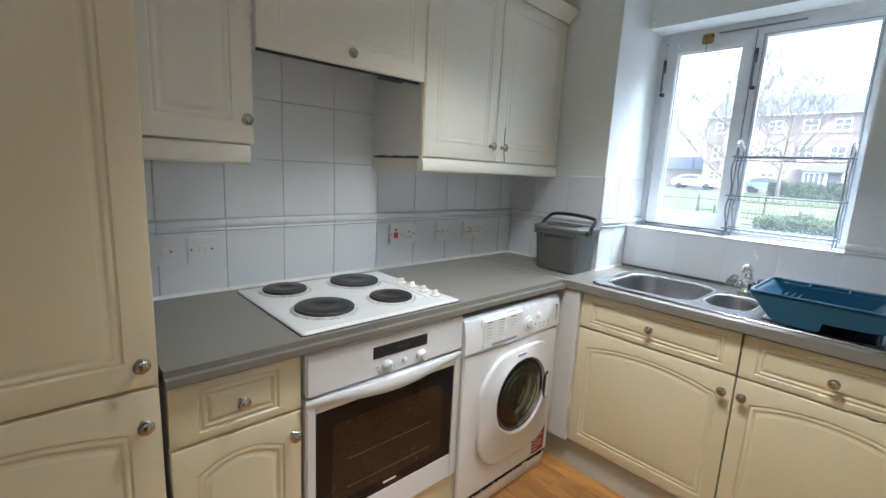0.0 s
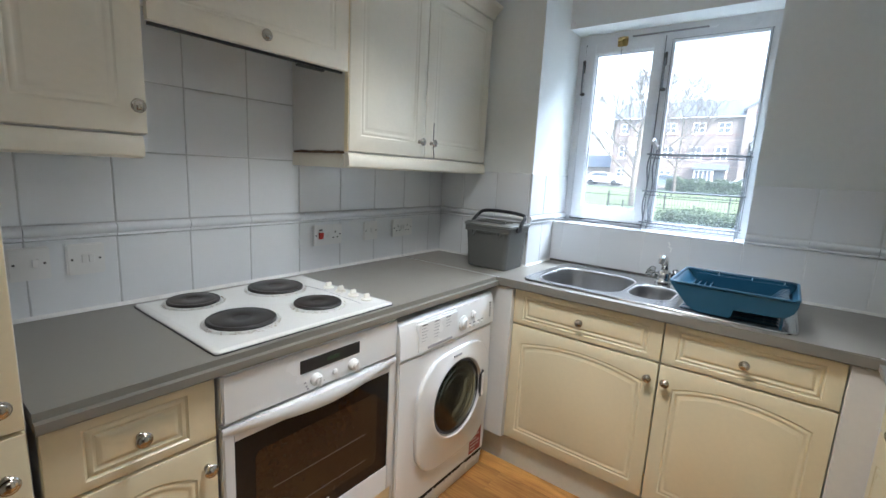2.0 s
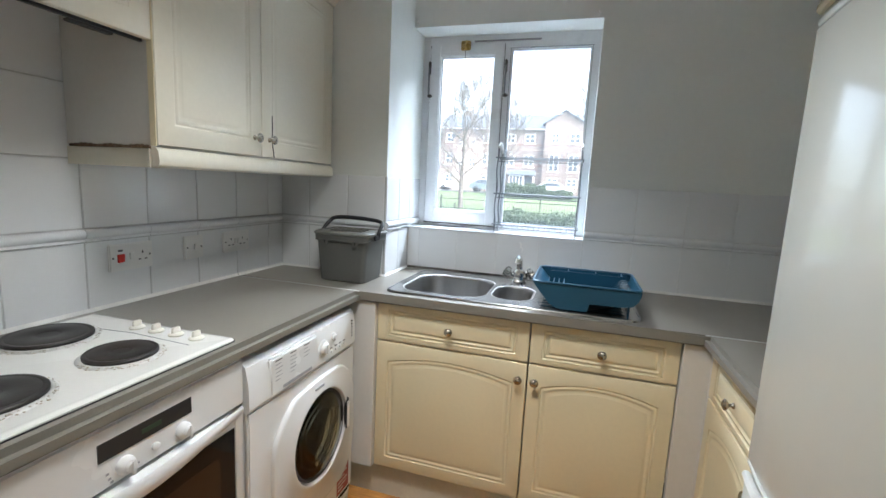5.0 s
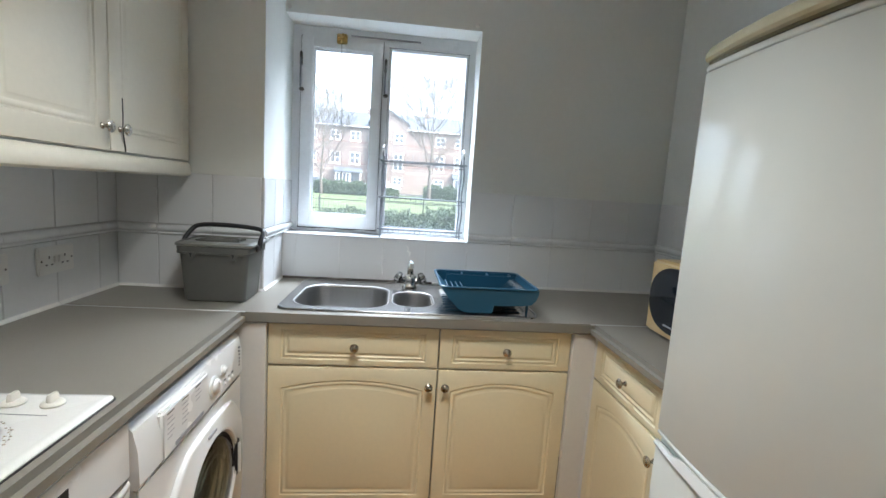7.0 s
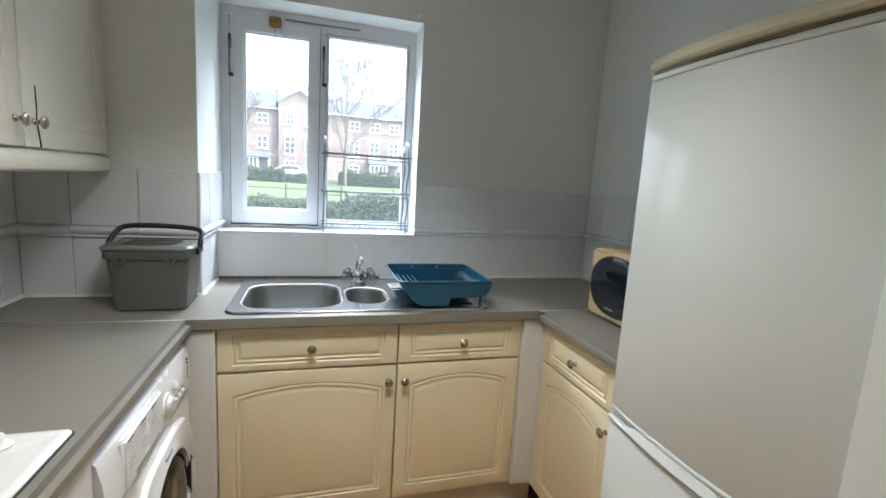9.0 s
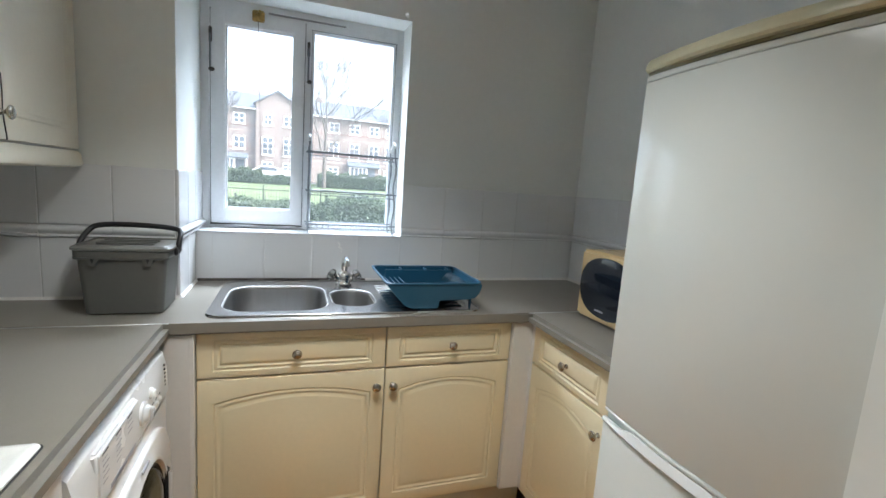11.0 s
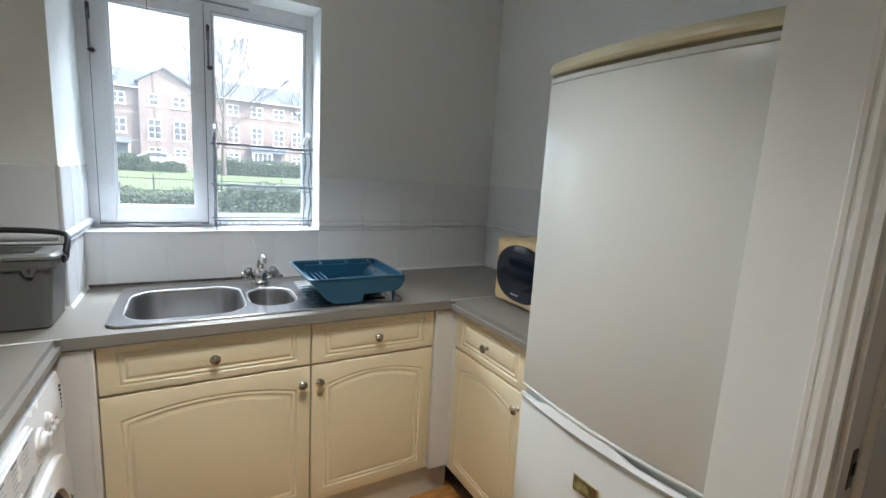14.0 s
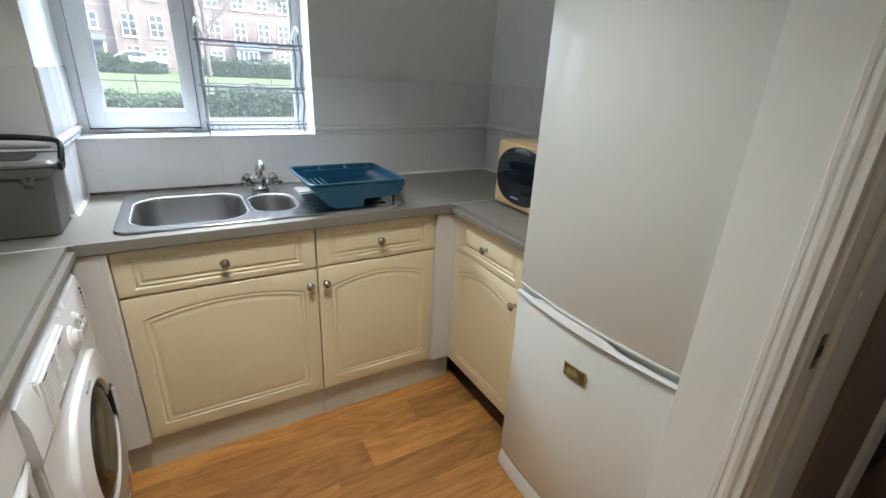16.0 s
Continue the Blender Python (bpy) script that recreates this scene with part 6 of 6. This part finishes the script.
bm = loft(bmesh.new(), [[Vector((FXH - 0.45, y, EZ - 0.05)), Vector((FXH - 0.45, y, EZ + 0.08)), Vector((FXH + 4.5, y, RZ2)), Vector((FXH + 9.4, y, EZ + 0.05))] for y in (Y0 - 0.3, Y1 + 0.3)])
roof = part("roof", bm, SLATE, hs, "grey slate roof", smooth=False)
for bz in (4.0, 6.6):
    part("wall_band", boxed(FXH - 0.03, FXH - 0.001, Y0, Y1, bz, bz + 0.22), material("red_brick_band", (0.23, 0.155, 0.135), 0.9, vary=0.2, scale=2), hs, "red brick course", smooth=False)
part("gutter", tube(bmesh.new(), [(FXH - 0.48, Y0 - 0.3, EZ), (FXH - 0.48, Y1 + 0.3, EZ)], 0.07, 8), WHITE_OUT, hs, "white gutter")


def gable(yc, half, base, apex, out, mat, label):
    pr = [(yc - half, GZ - 0.3), (yc - half, base), (yc, apex), (yc + half, base), (yc + half, GZ - 0.3)]
    part("gabled_bay", prism(bmesh.new(), pr, 0, FXH - out, FXH + 2.0), mat, hs, label, smooth=False)
    for s in (-1, 1):
        part("verge", loft(bmesh.new(), [[Vector((FXH - out - 0.25, yc + s * (half + 0.3), base - 0.28)), Vector((FXH - out - 0.25, yc + s * (half + 0.3), base - 0.12)), Vector((FXH + 5, yc + s * (half + 0.3), base - 0.12)), Vector((FXH + 5, yc + s * (half + 0.3), base - 0.28))], [Vector((FXH - out - 0.25, yc, apex - 0.02)), Vector((FXH - out - 0.25, yc, apex + 0.16)), Vector((FXH + 5, yc, apex + 0.16)), Vector((FXH + 5, yc, apex - 0.02))]]), SLATE, hs, "slate verge of the gable", smooth=False)


gable(0.9, 2.3, 9.35, 10.70, 0.6, BRICK, "brick gabled bay")
gable(12.9, 1.9, 7.35, 8.85, 0.3, BRICK_PALE, "small pale brick gable")
gable(-19.5, 2.6, 8.75, 11.15, 0.6, BRICK, "brick gabled bay")


def house_window(y, z, w, h, x=FXH, cols=2, rows=2, balcony=False):
    """A white framed window with its sill and panes, standing a little proud of the brick."""
    z -= 0.50
    fr = bmesh.new()
    t = 0.09
    box(fr, x - 0.06, x + 0.02, y - w / 2, y - w / 2 + t, z - h / 2, z + h / 2)
    box(fr, x - 0.06, x + 0.02, y + w / 2 - t, y + w / 2, z - h / 2, z + h / 2)
    box(fr, x - 0.06, x + 0.02, y - w / 2 + t, y + w / 2 - t, z + h / 2 - t, z + h / 2)
    box(fr, x - 0.06, x + 0.02, y - w / 2 + t, y + w / 2 - t, z - h / 2, z - h / 2 + t)
    for k in range(1, cols):
        yy = y - w / 2 + w * k / cols
        box(fr, x - 0.055, x + 0.01, yy - 0.05, yy + 0.05, z - h / 2 + t, z + h / 2 - t)
    for k in range(1, rows):
        zz = z - h / 2 + h * k / rows
        box(fr, x - 0.050, x + 0.005, y - w / 2 + t, y + w / 2 - t, zz - 0.035, zz + 0.035)
    wd_ = part("window", fr, WHITE_OUT, hs, "white framed window", smooth=False)
    part("pane", boxed(x - 0.028, x - 0.012, y - w / 2 + t, y + w / 2 - t, z - h / 2 + t, z + h / 2 - t), DARK_PANE, wd_, smooth=False)
    part("sill", boxed(x - 0.14, x - 0.001, y - w / 2 - 0.1, y + w / 2 + 0.1, z - h / 2 - 0.12, z - h / 2 - 0.002), WHITE_OUT, wd_, smooth=False)
    if balcony:
        bm = bmesh.new()
        for k in range(9):
            yy = y - w / 2 + w * k / 8
            box(bm, x - 0.22, x - 0.20, yy - 0.01, yy + 0.01, z - h / 2, z - h / 2 + 0.95)
        box(bm, x - 0.23, x - 0.19, y - w / 2 - 0.05, y + w / 2 + 0.05, z - h / 2 + 0.95, z - h / 2 + 1.0)
        part("balcony_rail", bm, RAIL, wd_, smooth=False)


for y in (15.2, 10.3, 7.4, 5.0, -5.6, -8.1, -10.5, -12.6, -15.2, -23.4, -26.0, -28.4):
    house_window(y, 7.95, 1.25, 1.15)
    house_window(y, 5.25, 1.25, 1.45 if y > -4 else 2.0, rows=2 if y > -4 else 3)
for y in (15.2, 10.3, -5.6, -12.6, -15.2, -23.4, -26.0):
    house_window(y, 2.75, 1.3, 1.0)
for y, wdt in ((1.9, 0.9), (-0.4, 1.25)):
    house_window(y, 8.0, wdt, 1.2, FXH - 0.6)
    house_window(y, 5.05, 1.25, 2.05, FXH - 0.6, rows=3, balcony=True)
    house_window(y, 2.75, 1.25, 0.95, FXH - 0.6)
for y in (12.2, 13.6):
    house_window(y, 7.3, 0.8, 0.9, FXH - 0.3)
    house_window(y, 4.9, 0.8, 1.2, FXH - 0.3)
for y in (-18.6, -20.4):
    house_window(y, 8.0, 1.0, 1.2, FXH - 0.6)
    house_window(y, 5.05, 1.1, 2.05, FXH - 0.6, rows=3)
    house_window(y, 2.75, 1.1, 0.95, FXH - 0.6)
# ground-floor bays with lean-to roofs and doors
for yc, half in ((5.7, 1.7), (-9.3, 2.0)):
    part("porch", loft(bmesh.new(), [[Vector((FXH - 1.15, y, 2.90)), Vector((FXH - 1.15, y, 3.05)), Vector((FXH - 0.002, y, 3.55)), Vector((FXH - 0.002, y, 2.90))] for y in (yc - half, yc + half)]), SLATE, hs, "slate lean-to roof over the entrance", smooth=False)
    house_window(yc + half * 0.35, 2.75, half * 1.0, 1.2, FXH - 0.85, cols=4, rows=1)
    part("bay_wall", boxed(FXH - 0.83, FXH - 0.002, yc + half * 0.35 - half * 0.55, yc + half * 0.35 + half * 0.55, GZ - 0.2, 2.89), WHITE_OUT, hs, "white bay", smooth=False)
    part("front_door", boxed(FXH - 0.06, FXH - 0.002, yc - half * 0.75, yc - half * 0.75 + 0.95, GZ, GZ + 2.1), DARK_PANE, hs, "dark front door", smooth=False)
    part("porch_post", boxed(FXH - 1.12, FXH - 1.0, yc - half + 0.05, yc - half + 0.17, GZ, 2.899), WHITE_OUT, hs, smooth=False)
for y in (14.0, 3.6, -4.0, -16.8, -21.5):
    part("chimney", boxed(FXH + 4.0, FXH + 4.9, y - 0.45, y + 0.45, 9.6, 11.5), BRICK, roof, "brick chimney stack", smooth=False)
lowh = thing("cottage", (64, 23, ground_z(64)), "low brick building with a slate roof beyond the terrace", "houses")
part("wall", boxed(60, 68, 17.6, 40, 0.4, 3.0), BRICK, lowh, smooth=False)
part("roof", loft(bmesh.new(), [[Vector((59.6, y, 2.95)), Vector((64, y, 4.75)), Vector((68.4, y, 2.95))] for y in (17.3, 40.3)]), SLATE, lowh, smooth=False)

# ---- parked cars ----
def car(label, x, y, mat):
    z = ground_z(x) + 0.02
    c = thing("car", (x, y, z), label, "car", "parked cars", local=True)
    prof = [(-2.05, 0.35), (-2.08, 0.62), (-1.95, 0.86), (-1.15, 0.96), (-0.55, 1.36), (0.25, 1.46), (1.15, 1.40), (1.75, 1.02), (2.02, 0.92), (2.08, 0.55), (2.0, 0.35)]
    lps = []
    for x_, s in ((-0.86, 0.93), (-0.80, 1.0), (0.80, 1.0), (0.86, 0.93)):
        lps.append([Vector((x_ if z_ < 1.0 else x_ * 0.86, y_ * (s if z_ > 0.5 else 1), 0.30 + (z_ - 0.30) * s if z_ > 1 else z_)) for y_, z_ in prof])
    part("body", loft(bmesh.new(), lps), mat, c, angle=30)
    part("side_windows", prism(bmesh.new(), [(-0.98, 0.98), (-0.50, 1.31), (0.25, 1.39), (1.05, 1.33), (1.45, 1.02)], 0, -0.80, 0.80), DARK_PANE, c, "dark car windows")
    for yy in (-1.3, 1.3):
        for xx in (-0.86, 0.68):
            wh = part("wheel", lathe(bmesh.new(), [(0, 0), (0.31, 0), (0.32, 0.04), (0.32, 0.15), (0.31, 0.18), (0, 0.18)], 20, pose(xx, yy, 0.31, 0, 90, 0)), TYRE, c)
    return c


car("white parked hatchback in front of the terrace", 48.5, 1.2, CAR_WHITE)
car("grey-green parked car in front of the terrace", 48.5, 8.6, CAR_GREY)
car("white parked car near the low building", 49.0, 15.2, CAR_WHITE)

# ---- floor planks and wall tiles ----
PW, PL = 0.145, 0.94
JOINTS = {0: -1.139, 1: -1.635, 2: -1.37, 3: -1.227, 4: -1.545, 5: -1.33, 6: -1.02}
PLANKS = {}


def plank(w, l):
    key = (round(w, 3), round(l, 3))
    if key not in PLANKS:
        a, b = w - 0.0006, l - 0.0006
        me = finish(loft(bmesh.new(), [[Vector((i, i, z)), Vector((a - i, i, z)), Vector((a - i, b - i, z)), Vector((i, b - i, z))] for i, z in ((0, -0.0029), (0, -0.0004), (0.0006, 0.0))]), False)
        me.materials.append(VINYL)
        PLANKS[key] = me
    return PLANKS[key]


rnd = random.Random(3)
for col in range(16):
    x1 = -0.475 if col == 0 else -0.62 - PW * (col - 1)
    x0 = max(-0.62 - PW * col, XL)
    if x1 - x0 < 0.02:
        continue
    low = YR if x0 > -1.70 else -1.93
    joint = JOINTS.get(col, -1.0 - rnd.uniform(0, PL))
    stops_ = sorted({0.0, low, *[joint + PL * k for k in range(-3, 4) if low + 0.03 < joint + PL * k < -0.03]})
    for y0, y1 in zip(stops_, stops_[1:]):
        ob = new("plank", plank(x1 - x0, y1 - y0))
        ob.parent = floor
        ob.location = (x0, y0, 0)

R1, R2 = (0.912, 1.124), (1.166, 1.372)
CUTS_H = [-2.158, -2.055, -1.848, -1.642, -1.432, -1.222, -1.012, -0.806, -0.600, -0.394, -0.2865]
part("grout", boxed(-2.158, -0.286, -0.0035, -0.0004, 0.911, 1.411), GROUT, wall_hob, "grey grout behind the tiles", smooth=False)
part("grout", boxed(-1.852, -1.246, -0.0035, -0.0004, 1.4125, 1.838), GROUT, wall_hob, smooth=False)
tile_run(wall_hob, (0, 0, 0), 0, CUTS_H, [R1, R2])
tile_run(wall_hob, (0, 0, 0), 0, CUTS_H[2:6], [(1.372, 1.580), (1.580, 1.788), (1.788, 1.838)], dado=False)
tile_run(wall_hob, (0, 0, 0), 0, [-2.158, -2.055, -1.852], [(1.372, 1.409)], dado=False)
tile_run(wall_hob, (0, 0, 0), 0, [-1.246, -1.012, -0.806, -0.600, -0.394, -0.2865], [(1.372, 1.409)], dado=False)
part("grout", boxed(-0.2885, -0.2855, WY1 + 0.0005, -0.0065, 0.911, 1.370), GROUT, boxing, smooth=False)
tile_run(boxing, (-0.285, 0, 0), -90, [0.0065, 0.160, 0.366, 0.5545], [R1, R2])
part("grout", boxed(-0.2845, 0.1495, WY1 - 0.0035, WY1 - 0.0004, 0.911, 1.370), GROUT, boxing, smooth=False)
tile_run(boxing, (0, WY1, 0), 0, [-0.291, -0.140, -0.0065], [R1], dado=True)
tile_run(boxing, (0, WY1, 0), 0, [-0.291, -0.140, 0.0, 0.1485], [R2], dado=False)
tile_run(boxing, (0, WY1, 0), 0, [-0.0065, 0.1485], [], dado=True)
part("grout", boxed(-0.0052, -0.0004, WY0, WY1 - 0.006, 0.911, WZ0), GROUT_PALE, wall_window, smooth=False)
part("grout", boxed(-0.0052, -0.0004, YR + 0.006, WY0 - 0.0004, 0.911, 1.370), GROUT_PALE, wall_window, smooth=False)
tile_run(wall_window, (0, 0, 0), -90, [-WY1 + 0.0065, 0.626, 0.831, 1.036, 1.240, 1.4405], [(0.912, 1.1145)], dado=False)
tile_run(wall_window, (0, 0, 0), -90, [1.4425, 1.655, 1.860, 2.050, 2.245, -YR - 0.0065], [R1, R2])
part("grout", boxed(-1.09, -0.0065, YR + 0.0004, YR + 0.0052, 0.911, 1.370), GROUT_PALE, wall_right, smooth=False)
tile_run(wall_right, (0, YR, 0), 180, [0.0065, 0.14, 0.345, 0.55, 0.755, 0.96, 1.09], [R1, R2])
